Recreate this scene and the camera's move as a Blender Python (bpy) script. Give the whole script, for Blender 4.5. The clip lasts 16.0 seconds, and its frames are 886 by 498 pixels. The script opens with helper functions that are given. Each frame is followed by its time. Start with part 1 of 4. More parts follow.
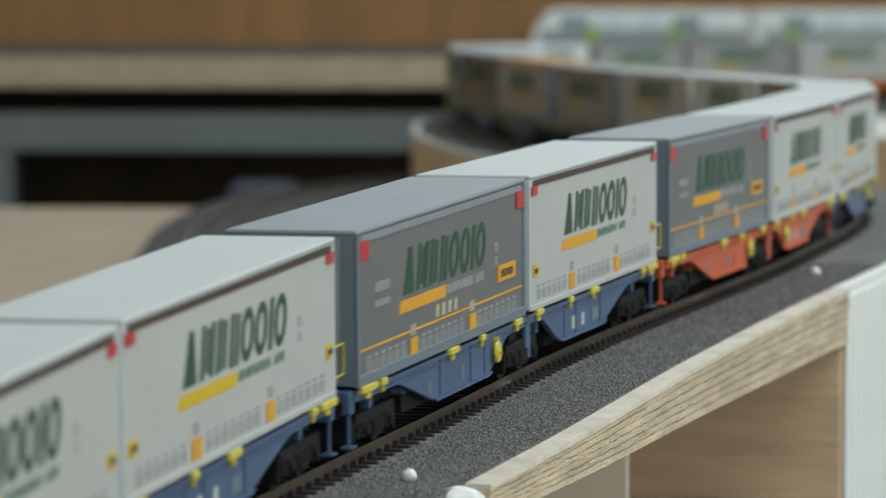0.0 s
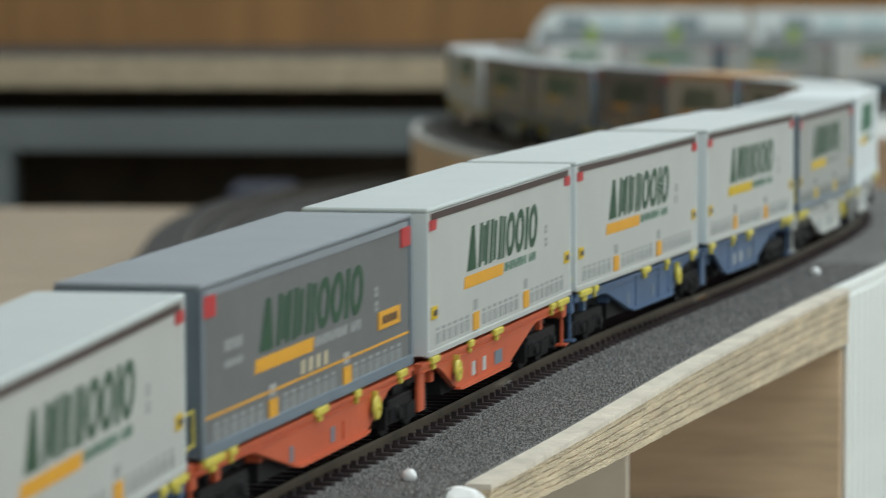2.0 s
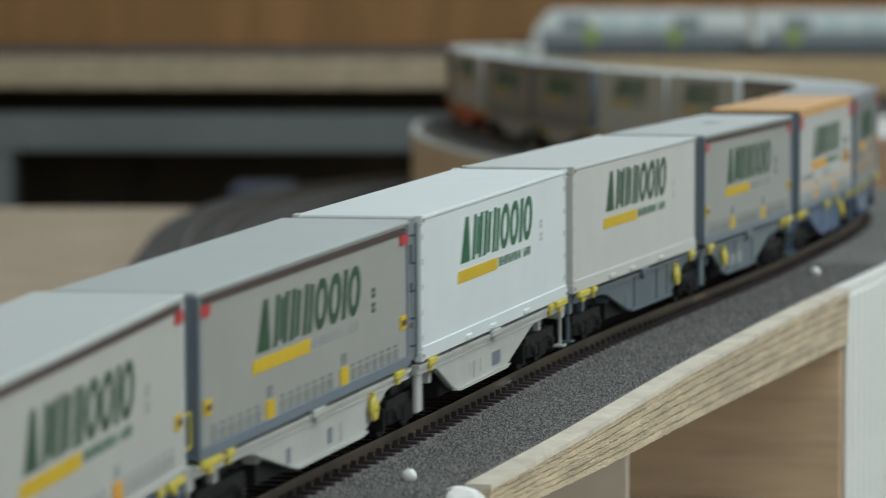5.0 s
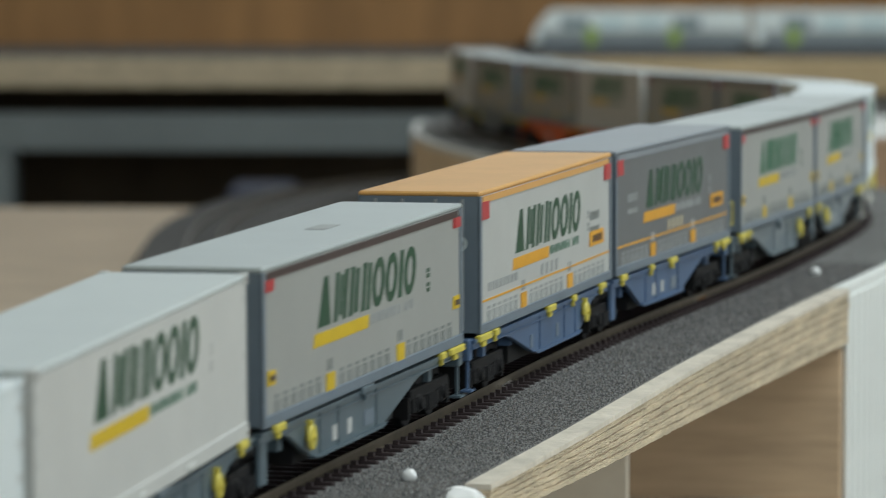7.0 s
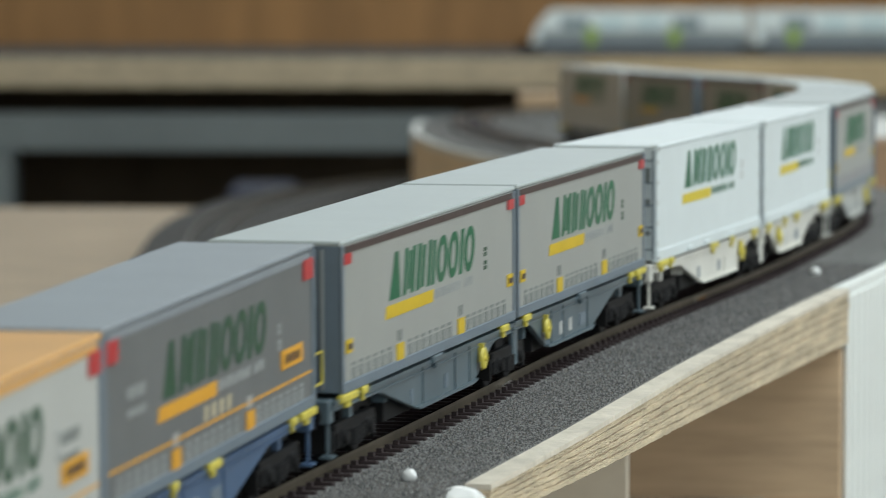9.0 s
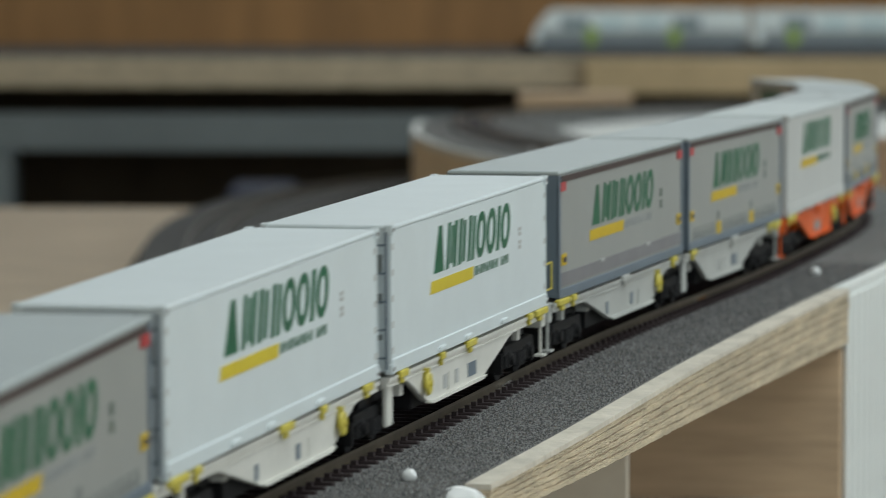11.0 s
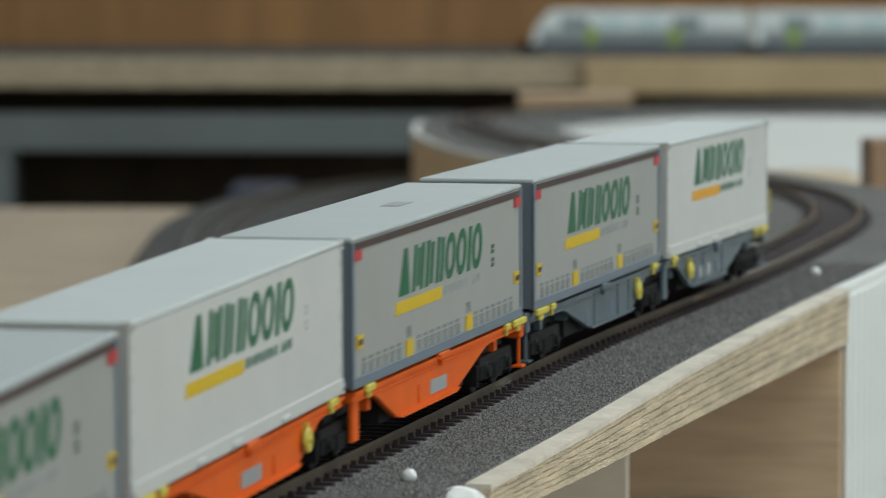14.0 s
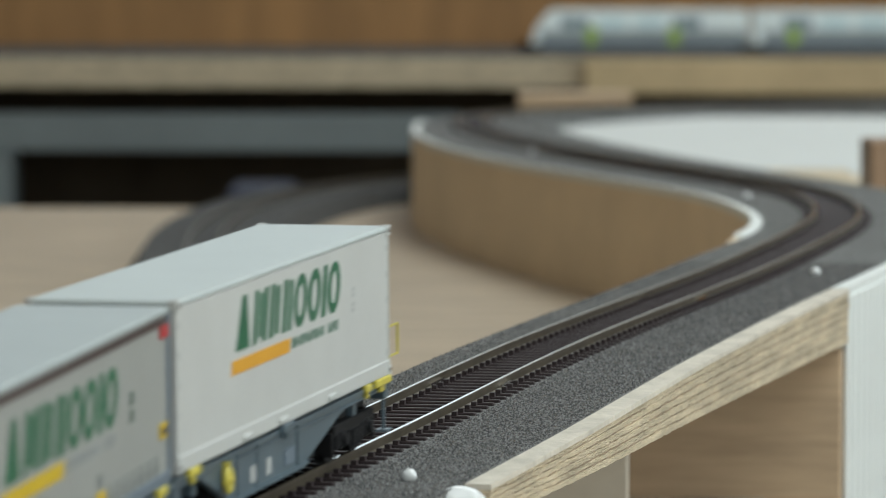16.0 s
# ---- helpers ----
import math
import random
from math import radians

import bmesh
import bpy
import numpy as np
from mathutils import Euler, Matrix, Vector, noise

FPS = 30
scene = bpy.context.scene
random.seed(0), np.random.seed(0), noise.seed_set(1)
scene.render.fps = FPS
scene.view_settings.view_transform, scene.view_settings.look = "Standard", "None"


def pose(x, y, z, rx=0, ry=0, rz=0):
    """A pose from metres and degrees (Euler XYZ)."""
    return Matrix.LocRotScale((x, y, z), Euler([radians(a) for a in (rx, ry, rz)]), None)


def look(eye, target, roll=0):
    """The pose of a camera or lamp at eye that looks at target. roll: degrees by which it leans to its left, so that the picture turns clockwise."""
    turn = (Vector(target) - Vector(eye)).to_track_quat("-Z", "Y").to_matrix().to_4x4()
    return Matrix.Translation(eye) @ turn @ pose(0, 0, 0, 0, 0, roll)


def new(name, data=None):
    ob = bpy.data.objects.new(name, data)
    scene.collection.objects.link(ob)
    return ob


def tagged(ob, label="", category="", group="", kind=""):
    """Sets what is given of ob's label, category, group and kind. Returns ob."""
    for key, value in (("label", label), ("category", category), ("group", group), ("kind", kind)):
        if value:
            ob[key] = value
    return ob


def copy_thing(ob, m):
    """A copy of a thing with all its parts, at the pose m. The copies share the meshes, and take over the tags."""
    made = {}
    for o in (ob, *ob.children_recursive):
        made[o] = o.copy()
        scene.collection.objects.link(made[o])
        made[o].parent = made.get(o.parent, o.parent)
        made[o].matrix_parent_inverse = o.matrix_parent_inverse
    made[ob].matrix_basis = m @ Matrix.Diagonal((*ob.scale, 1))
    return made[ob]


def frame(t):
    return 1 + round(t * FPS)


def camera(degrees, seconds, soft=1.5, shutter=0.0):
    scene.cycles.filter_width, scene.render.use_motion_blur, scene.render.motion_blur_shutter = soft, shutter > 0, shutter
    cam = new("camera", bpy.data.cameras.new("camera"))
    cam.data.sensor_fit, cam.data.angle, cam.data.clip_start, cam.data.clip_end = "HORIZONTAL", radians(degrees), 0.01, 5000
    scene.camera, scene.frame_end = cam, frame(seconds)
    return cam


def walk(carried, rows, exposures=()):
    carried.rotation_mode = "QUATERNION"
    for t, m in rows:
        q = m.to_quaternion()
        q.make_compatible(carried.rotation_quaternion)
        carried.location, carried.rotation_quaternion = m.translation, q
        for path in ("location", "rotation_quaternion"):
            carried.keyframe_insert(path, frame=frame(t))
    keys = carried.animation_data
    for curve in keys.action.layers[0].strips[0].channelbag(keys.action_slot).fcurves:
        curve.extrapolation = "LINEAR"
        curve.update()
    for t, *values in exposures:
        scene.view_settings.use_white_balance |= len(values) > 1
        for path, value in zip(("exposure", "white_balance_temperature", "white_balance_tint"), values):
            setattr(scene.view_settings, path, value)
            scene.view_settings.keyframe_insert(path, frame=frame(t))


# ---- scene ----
# camera: fixed on a stand, long lens, shallow focus
EYE = 1.10
cam = camera(10.452, 16.0, soft=1.0, shutter=0.4)
cam.data.dof.use_dof = True
cam.data.dof.focus_distance = 1.14
cam.data.dof.aperture_fstop = 35.0
STAND = look((0, 0, EYE), (0, math.cos(radians(3.348)), EYE - math.sin(radians(3.348))), 0.083)
walk(cam, [(0.0, STAND), (16.0, STAND)], exposures=[(0.0, -0.18), (1.0, -0.09), (2.5, -0.17), (3.5, -0.27), (4.0, -0.36), (5.2, -0.38), (6.5, -0.41), (7.0, -0.29), (8.0, -0.06), (8.5, -0.01), (9.0, -0.05), (10.2, -0.25), (11.5, -0.55), (12.5, -0.46), (13.5, -0.34), (14.5, -0.30), (15.0, -0.23), (16.0, -0.13)])

# ---- light ----
world = bpy.data.worlds.new("world")
scene.world = world
world.use_nodes = True
wn = world.node_tree
sky = wn.nodes.new("ShaderNodeTexSky")
sky.sky_type, sky.sun_disc = "NISHITA", False
sky.sun_elevation, sky.sun_rotation = radians(38), radians(95)
wn.links.new(sky.outputs[0], wn.nodes["Background"].inputs[0])
wn.nodes["Background"].inputs[1].default_value = 0.10


def area_lamp(name, m, sx, sy, watts, colour):
    d = bpy.data.lights.new(name, "AREA")
    d.shape, d.size, d.size_y, d.energy, d.color = "RECTANGLE", sx, sy, watts, colour
    ob = new(name, d)
    ob.matrix_world = m
    return ob


area_lamp("window_light", look((2.92, 1.2, 1.95), (0, 1.4, 1.0)), 3.6, 1.3, 32, (0.905, 1.0, 1.0))
# Fill lamp added behind the stand to brighten box ends and the panel.
area_lamp("front_window_light", look((0.6, -3.94, 1.85), (0.3, 1.2, 1.1)), 3.0, 1.1, 42, (0.905, 1.0, 1.0))
# Unseen lamp added so rail tops and roofs have something bright to reflect.
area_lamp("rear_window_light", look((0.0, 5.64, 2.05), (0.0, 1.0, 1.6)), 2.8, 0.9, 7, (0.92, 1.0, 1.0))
area_lamp("ceiling_light_near", look((0.95, 1.05, 2.66), (0.95, 1.05, 0)), 1.2, 2.4, 37, (0.895, 0.99, 0.995))
area_lamp("ceiling_light_far", look((0.55, 4.2, 2.66), (0.55, 4.2, 0)), 1.0, 1.6, 16, (0.93, 0.99, 0.98))


# ---- materials ----
def mat(name, colour, rough=0.5, metal=0.0, var=0.12, scale=40.0, bump=0.0, bscale=300.0, grain=None, spec=0.5, detail=4.0):
    m = bpy.data.materials.new(name)
    m.use_nodes = True
    nt = m.node_tree
    b = nt.nodes["Principled BSDF"]
    b.inputs["Roughness"].default_value, b.inputs["Metallic"].default_value = rough, metal
    b.inputs["Specular IOR Level"].default_value = spec
    tc = nt.nodes.new("ShaderNodeTexCoord")
    mp = nt.nodes.new("ShaderNodeMapping")
    nt.links.new(tc.outputs["Object"], mp.inputs[0])
    if grain:
        mp.inputs["Scale"].default_value = grain
    n1 = nt.nodes.new("ShaderNodeTexNoise")
    n1.inputs["Scale"].default_value, n1.inputs["Detail"].default_value = scale, detail
    nt.links.new(mp.outputs[0], n1.inputs[0])
    n2 = nt.nodes.new("ShaderNodeTexNoise")
    n2.inputs["Scale"].default_value, n2.inputs["Detail"].default_value = scale * 7, 3
    nt.links.new(mp.outputs[0], n2.inputs[0])
    mx = nt.nodes.new("ShaderNodeMath")
    mx.operation = "MULTIPLY_ADD"
    mx.inputs[1].default_value = 0.45
    nt.links.new(n2.outputs[0], mx.inputs[0])
    nt.links.new(n1.outputs[0], mx.inputs[2])
    rp = nt.nodes.new("ShaderNodeValToRGB")
    rp.color_ramp.elements[0].position, rp.color_ramp.elements[1].position = 0.45, 1.0
    lo = [c * (1 - var) for c in colour]
    hi = [min(1, c * (1 + var)) for c in colour]
    rp.color_ramp.elements[0].color, rp.color_ramp.elements[1].color = (*lo, 1), (*hi, 1)
    nt.links.new(mx.outputs[0], rp.inputs[0])
    nt.links.new(rp.outputs[0], b.inputs["Base Color"])
    if bump:
        n3 = nt.nodes.new("ShaderNodeTexNoise")
        n3.inputs["Scale"].default_value, n3.inputs["Detail"].default_value = bscale, 3
        nt.links.new(mp.outputs[0], n3.inputs[0])
        bp = nt.nodes.new("ShaderNodeBump")
        bp.inputs["Strength"].default_value, bp.inputs["Distance"].default_value = bump, 0.001
        nt.links.new(n3.outputs[0], bp.inputs["Height"])
        nt.links.new(bp.outputs[0], b.inputs["Normal"])
    return m


def speckle(name, dark, light, scale, rough=0.95, bump=0.9):
    """Grit: many small grains from dark to light."""
    m = bpy.data.materials.new(name)
    m.use_nodes = True
    nt = m.node_tree
    b = nt.nodes["Principled BSDF"]
    b.inputs["Roughness"].default_value, b.inputs["Specular IOR Level"].default_value = rough, 0.25
    tc = nt.nodes.new("ShaderNodeTexCoord")
    vo = nt.nodes.new("ShaderNodeTexVoronoi")
    vo.inputs["Scale"].default_value = scale
    nt.links.new(tc.outputs["Object"], vo.inputs["Vector"])
    sp = nt.nodes.new("ShaderNodeSeparateColor")
    nt.links.new(vo.outputs["Color"], sp.inputs[0])
    big = nt.nodes.new("ShaderNodeTexNoise")
    big.inputs["Scale"].default_value = 30
    nt.links.new(tc.outputs["Object"], big.inputs[0])
    ad = nt.nodes.new("ShaderNodeMath")
    ad.operation = "MULTIPLY_ADD"
    ad.inputs[1].default_value = 0.5
    nt.links.new(big.outputs[0], ad.inputs[0])
    nt.links.new(sp.outputs[0], ad.inputs[2])
    rp = nt.nodes.new("ShaderNodeValToRGB")
    rp.color_ramp.elements[0].position, rp.color_ramp.elements[1].position = 0.2, 1.25 / 1.5
    rp.color_ramp.elements[0].color, rp.color_ramp.elements[1].color = (*dark, 1), (*light, 1)
    nt.links.new(ad.outputs[0], rp.inputs[0])
    nt.links.new(rp.outputs[0], b.inputs["Base Color"])
    bp = nt.nodes.new("ShaderNodeBump")
    bp.inputs["Strength"].default_value, bp.inputs["Distance"].default_value = bump, 0.0008
    nt.links.new(vo.outputs["Distance"], bp.inputs["Height"])
    nt.links.new(bp.outputs[0], b.inputs["Normal"])
    return m


def stones(name):
    """Loose grains, each of its own tone: slate, grey, a few buff or white ones."""
    m = bpy.data.materials.new(name)
    m.use_nodes = True
    nt = m.node_tree
    b = nt.nodes["Principled BSDF"]
    b.inputs["Roughness"].default_value, b.inputs["Specular IOR Level"].default_value = 0.75, 0.35
    ge = nt.nodes.new("ShaderNodeNewGeometry")
    rp = nt.nodes.new("ShaderNodeValToRGB")
    ramp = rp.color_ramp
    ramp.elements[0].color, ramp.elements[1].color = (0.050, 0.051, 0.052, 1), (0.34, 0.34, 0.33, 1)
    for p, c in ((0.35, (0.075, 0.076, 0.080)), (0.62, (0.150, 0.150, 0.152)), (0.80, (0.185, 0.160, 0.135)), (0.93, (0.240, 0.240, 0.240))):
        e = ramp.elements.new(p)
        e.color = (*c, 1)
    nt.links.new(ge.outputs["Random Per Island"], rp.inputs[0])
    nt.links.new(rp.outputs[0], b.inputs["Base Color"])
    return m


M = {
    "ballast": speckle("ballast", (0.045, 0.046, 0.047), (0.31, 0.31, 0.305), 2700),
    "grain": stones("grain"),
    "ballast_far": speckle("ballast_far", (0.03, 0.03, 0.03), (0.13, 0.13, 0.13), 900),
    "rail": mat("rail", (0.15, 0.125, 0.092), 0.36, 0.6, 0.3, 120),
    "rail_top": mat("rail_top", (0.88, 0.86, 0.82), 0.09, 1.0, 0.12, 150),
    "sleeper": mat("sleeper", (0.036, 0.025, 0.026), 0.55, 0, 0.25, 200, spec=0.25),
    "ply_face": mat("ply_face", (0.63, 0.575, 0.49), 0.7, 0, 0.20, 70, 0.4, 500),
    "ply_dark": mat("ply_dark", (0.48, 0.375, 0.255), 0.8, 0, 0.45, 30, 1.0, 420, (2, 1, 8)),
    "ply_light": mat("ply_light", (0.65, 0.545, 0.385), 0.8, 0, 0.30, 30, 1.0, 420, (2, 1, 8)),
    "wood_panel": mat("wood_panel", (0.50, 0.36, 0.23), 0.6, 0, 0.28, 6, 0.1, 200, (1, 1, 9)),
    "cream_board": mat("cream_board", (0.84, 0.755, 0.62), 0.7, 0, 0.08, 20, 0.1, 300),
    "fascia": mat("fascia", (0.78, 0.635, 0.455), 0.7, 0, 0.10, 14, 0.1, 300),
    "backwall": mat("backwall", (0.36, 0.19, 0.07), 0.55, 0, 0.22, 5, 0.1, 200, (6, 1, 0.6)),
    "side_wall": mat("side_wall", (0.58, 0.45, 0.30), 0.6, 0, 0.15, 5, 0.1, 200, (6, 1, 0.6)),
    "dark_wood": mat("dark_wood", (0.27, 0.165, 0.095), 0.6, 0, 0.2, 10, 0.1, 200, (4, 4, 1)),
    "tan_ply": mat("tan_ply", (0.60, 0.46, 0.27), 0.7, 0, 0.15, 10),
    "car_grey": mat("car_grey", (0.30, 0.345, 0.36), 0.4, 0, 0.12, 30),
    "lower_board": mat("lower_board", (0.475, 0.375, 0.265), 0.7, 0, 0.26, 14, 0.1, 300, (1, 4, 1)),
    "white_paint": mat("white_paint", (0.75, 0.775, 0.755), 0.55, 0, 0.05, 30, 0.1, 300),
    "grey_beam": mat("grey_beam", (0.17, 0.20, 0.21), 0.5, 0, 0.1, 8),
    "room_wall": mat("room_wall", (0.76, 0.75, 0.71), 0.8, 0, 0.05, 3),
    "ceiling": mat("ceiling", (0.78, 0.78, 0.76), 0.8, 0, 0.04, 3),
    "room_floor": mat("room_floor", (0.30, 0.25, 0.19), 0.7, 0, 0.2, 5),
    "dark": mat("dark", (0.008, 0.008, 0.009), 0.6, 0, 0.3, 200, spec=0.2),
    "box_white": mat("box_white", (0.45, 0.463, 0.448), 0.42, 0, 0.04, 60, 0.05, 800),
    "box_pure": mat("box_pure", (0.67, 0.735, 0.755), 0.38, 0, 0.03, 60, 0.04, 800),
    "box_cream": mat("box_cream", (0.54, 0.55, 0.535), 0.4, 0, 0.04, 60, 0.04, 800),
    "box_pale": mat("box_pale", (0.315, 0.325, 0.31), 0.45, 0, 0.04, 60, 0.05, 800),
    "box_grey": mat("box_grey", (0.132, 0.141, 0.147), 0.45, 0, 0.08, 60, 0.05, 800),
    "end_grey": mat("end_grey", (0.140, 0.180, 0.220), 0.42, 0, 0.1, 60),
    "roof_orange": mat("roof_orange", (0.64, 0.345, 0.105), 0.5, 0, 0.08, 50),
    # roof_white and roof_pale: paler, bluer than the walls, overhead light put into colour.
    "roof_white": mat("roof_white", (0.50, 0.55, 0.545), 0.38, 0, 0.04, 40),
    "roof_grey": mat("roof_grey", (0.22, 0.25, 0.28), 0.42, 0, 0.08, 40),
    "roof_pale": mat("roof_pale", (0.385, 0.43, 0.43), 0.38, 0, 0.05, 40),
    "sill_grey": mat("sill_grey", (0.235, 0.235, 0.25), 0.4, 0.2, 0.12, 60),
    "mark_buff": mat("mark_buff", (0.50, 0.44, 0.30), 0.5, 0, 0.1, 100),
    "stripe": mat("stripe", (0.055, 0.035, 0.032), 0.5, 0, 0.2, 200),
    "red": mat("red", (0.45, 0.03, 0.035), 0.4, 0, 0.1, 100),
    "green_dark": mat("green_dark", (0.012, 0.065, 0.03), 0.5, 0, 0.15, 100),
    "green": mat("green", (0.006, 0.115, 0.05), 0.5, 0, 0.15, 100),
    "orange": mat("orange", (0.68, 0.33, 0.02), 0.5, 0, 0.08, 100),
    "yellow": mat("yellow", (0.60, 0.41, 0.012), 0.5, 0, 0.08, 100),
    "mark_grey": mat("mark_grey", (0.30, 0.32, 0.32), 0.5, 0, 0.1, 100),
    "mark_dark": mat("mark_dark", (0.19, 0.21, 0.205), 0.5, 0, 0.1, 100),
    "lemon": mat("lemon", (0.64, 0.50, 0.03), 0.5, 0, 0.08, 100),
    "under_deck_dark": mat("under_deck_dark", (0.060, 0.047, 0.034), 0.9, 0, 0.2, 20, spec=0.1),
    "green_soft": mat("green_soft", (0.10, 0.19, 0.14), 0.5, 0, 0.15, 100),
    "mark_pale": mat("mark_pale", (0.47, 0.48, 0.47), 0.5, 0, 0.1, 100),
    "wagon_blue": mat("wagon_blue", (0.058, 0.108, 0.20), 0.45, 0, 0.15, 90),
    "wagon_orange": mat("wagon_orange", (0.72, 0.11, 0.006), 0.45, 0, 0.1, 90, spec=0.25),
    "wagon_red": mat("wagon_red", (0.52, 0.095, 0.035), 0.45, 0, 0.12, 90),
    "wagon_pale": mat("wagon_pale", (0.44, 0.45, 0.43), 0.5, 0, 0.1, 90),
    "wagon_white": mat("wagon_white", (0.66, 0.65, 0.60), 0.5, 0, 0.1, 90),
    "wagon_slate": mat("wagon_slate", (0.088, 0.125, 0.150), 0.34, 0, 0.12, 90),
    "spigot": mat("spigot", (0.58, 0.49, 0.07), 0.45, 0, 0.15, 200),
    "bead": mat("bead", (0.75, 0.76, 0.76), 0.2, 0, 0.03, 100),
    "blue_bin": mat("blue_bin", (0.008, 0.016, 0.050), 0.5, 0, 0.1, 20),
    "car_silver": mat("car_silver", (0.84, 0.93, 0.95), 0.3, 0.0, 0.08, 30),
    "car_sky_glass": mat("car_sky_glass", (0.70, 0.88, 0.93), 0.15, 0, 0.1, 30),
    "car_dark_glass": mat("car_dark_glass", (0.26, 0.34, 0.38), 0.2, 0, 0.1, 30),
    "car_lime": mat("car_lime", (0.32, 0.48, 0.06), 0.5, 0, 0.1, 30),
    "car_red": mat("car_red", (0.35, 0.10, 0.10), 0.5, 0, 0.1, 30),
}


# ---- mesh helpers ----
def link(name, bm, material, parent=None, label="", smooth=False):
    me = bpy.data.meshes.new(name)
    bm.to_mesh(me)
    bm.free()
    for mm in material if isinstance(material, (list, tuple)) else [material]:
        me.materials.append(mm)
    if smooth:
        for f in me.polygons:
            f.use_smooth = True
    ob = new(name, me)
    if parent:
        ob.parent = parent
    if label:
        ob["label"] = label
    return ob


def part(name, bm, material, parent, label=""):
    return link(name, bm, material, parent, label)


def add_box(bm, x0, x1, y0, y1, z0, z1, bevel=0.0, mi=0):
    vs = [bm.verts.new(p) for p in ((x0, y0, z0), (x1, y0, z0), (x1, y1, z0), (x0, y1, z0), (x0, y0, z1), (x1, y0, z1), (x1, y1, z1), (x0, y1, z1))]
    fs = [bm.faces.new([vs[i] for i in q]) for q in ((3, 2, 1, 0), (4, 5, 6, 7), (0, 1, 5, 4), (1, 2, 6, 5), (2, 3, 7, 6), (3, 0, 4, 7))]
    for f in fs:
        f.material_index = mi
    if bevel:
        es = list({e for f in fs for e in f.edges})
        bmesh.ops.bevel(bm, geom=es, offset=bevel, segments=1, affect="EDGES", profile=0.5)
    return vs


def box_bm(*a, **k):
    bm = bmesh.new()
    add_box(bm, *a, **k)
    return bm


def prism_bm(outline, x0, x1):
    """A profile of (y, z) points drawn out from x0 to x1."""
    bm = bmesh.new()
    a = [bm.verts.new((x0, y, z)) for y, z in outline]
    b = [bm.verts.new((x1, y, z)) for y, z in outline]
    n = len(outline)
    bm.faces.new(a)
    bm.faces.new(b[::-1])
    for i in range(n):
        bm.faces.new((a[i], b[i], b[(i + 1) % n], a[(i + 1) % n]))
    bmesh.ops.recalc_face_normals(bm, faces=bm.faces)
    return bm


def structure(ob, label, category):
    return tagged(ob, label, category, "", "structure")


# ---- the line of the track: across x, away y, rail head z ----
def smooth_curve(ys, vs):
    """A natural cubic spline through the knots, straight beyond its ends."""
    ys, vs = np.array(ys, float), np.array(vs, float)
    n = len(ys)
    h = np.diff(ys)
    A, r = np.eye(n), np.zeros(n)
    for i in range(1, n - 1):
        A[i, i - 1:i + 2] = h[i - 1], 2 * (h[i - 1] + h[i]), h[i]
        r[i] = 6 * ((vs[i + 1] - vs[i]) / h[i] - (vs[i] - vs[i - 1]) / h[i - 1])
    m = np.linalg.solve(A, r)

    def at(y):
        y = np.atleast_1d(np.asarray(y, float))
        i = np.clip(np.searchsorted(ys, y) - 1, 0, n - 2)
        yc = np.clip(y, ys[0], ys[-1])
        a, b = ys[i + 1] - yc, yc - ys[i]
        out = (m[i] * a ** 3 + m[i + 1] * b ** 3) / (6 * h[i]) + (vs[i] / h[i] - m[i] * h[i] / 6) * a + (vs[i + 1] / h[i] - m[i + 1] * h[i] / 6) * b
        s0 = (vs[1] - vs[0]) / h[0] - h[0] * m[1] / 6
        s1 = (vs[-1] - vs[-2]) / h[-1] + h[-1] * m[-2] / 6
        return out + np.where(y < ys[0], s0 * (y - ys[0]), 0) + np.where(y > ys[-1], s1 * (y - ys[-1]), 0)
    return at


LINE_X = smooth_curve([-3.0, 0.2, 0.75, 0.95, 1.10, 1.25, 1.40, 1.55, 1.68, 1.88, 2.03, 2.17, 2.46, 2.735, 3.00, 3.19, 3.37, 3.55, 3.72, 3.88, 4.08, 4.60, 5.2],
                      [-0.98, -0.226, -0.0895, -0.0535, -0.0150, 0.0200, 0.0580, 0.0940, 0.1205, 0.1530, 0.1614, 0.1591, 0.1193, 0.0700, 0.0299, 0.0181, 0.0221, 0.0480, 0.1023, 0.1890, 0.3333, 0.6600, 1.02])
LINE_Z = smooth_curve([-3.0, 0.0, 0.40, 0.75, 0.95, 1.10, 1.25, 1.40, 1.60, 1.85, 2.03, 2.17, 2.46, 2.735, 3.00, 3.19, 3.55, 3.88, 5.2],
                      [-0.135, -0.134, -0.128, -0.1166, -0.1088, -0.1034, -0.0998, -0.0973, -0.0960, -0.0958, -0.0972, -0.0990, -0.1020, -0.1032, -0.1023, -0.1019, -0.1055, -0.1093, -0.118])
LY = np.linspace(-3.4, 5.1, 3400)
LX, LZ = LINE_X(LY), LINE_Z(LY) + EYE
LS = np.concatenate([[0], np.cumsum(np.sqrt(np.diff(LX) ** 2 + np.diff(LY) ** 2))])
LS = LS - np.interp(0.55, LY, LS)          # distance along the line, from y = 0.55 m


def on_line(s, off=0.0, up=0.0):
    """The point at distance s, off metres to the window side of the line."""
    y = np.interp(s, LS, LY)
    x, z = np.interp(y, LY, LX), np.interp(y, LY, LZ)
    dx = np.interp(y + 0.004, LY, LX) - np.interp(y - 0.004, LY, LX)
    d = math.hypot(dx, 0.008)
    return Vector((x + off * 0.008 / d, y - off * dx / d, z + up))


def s_of(y):
    return float(np.interp(y, LY, LS))


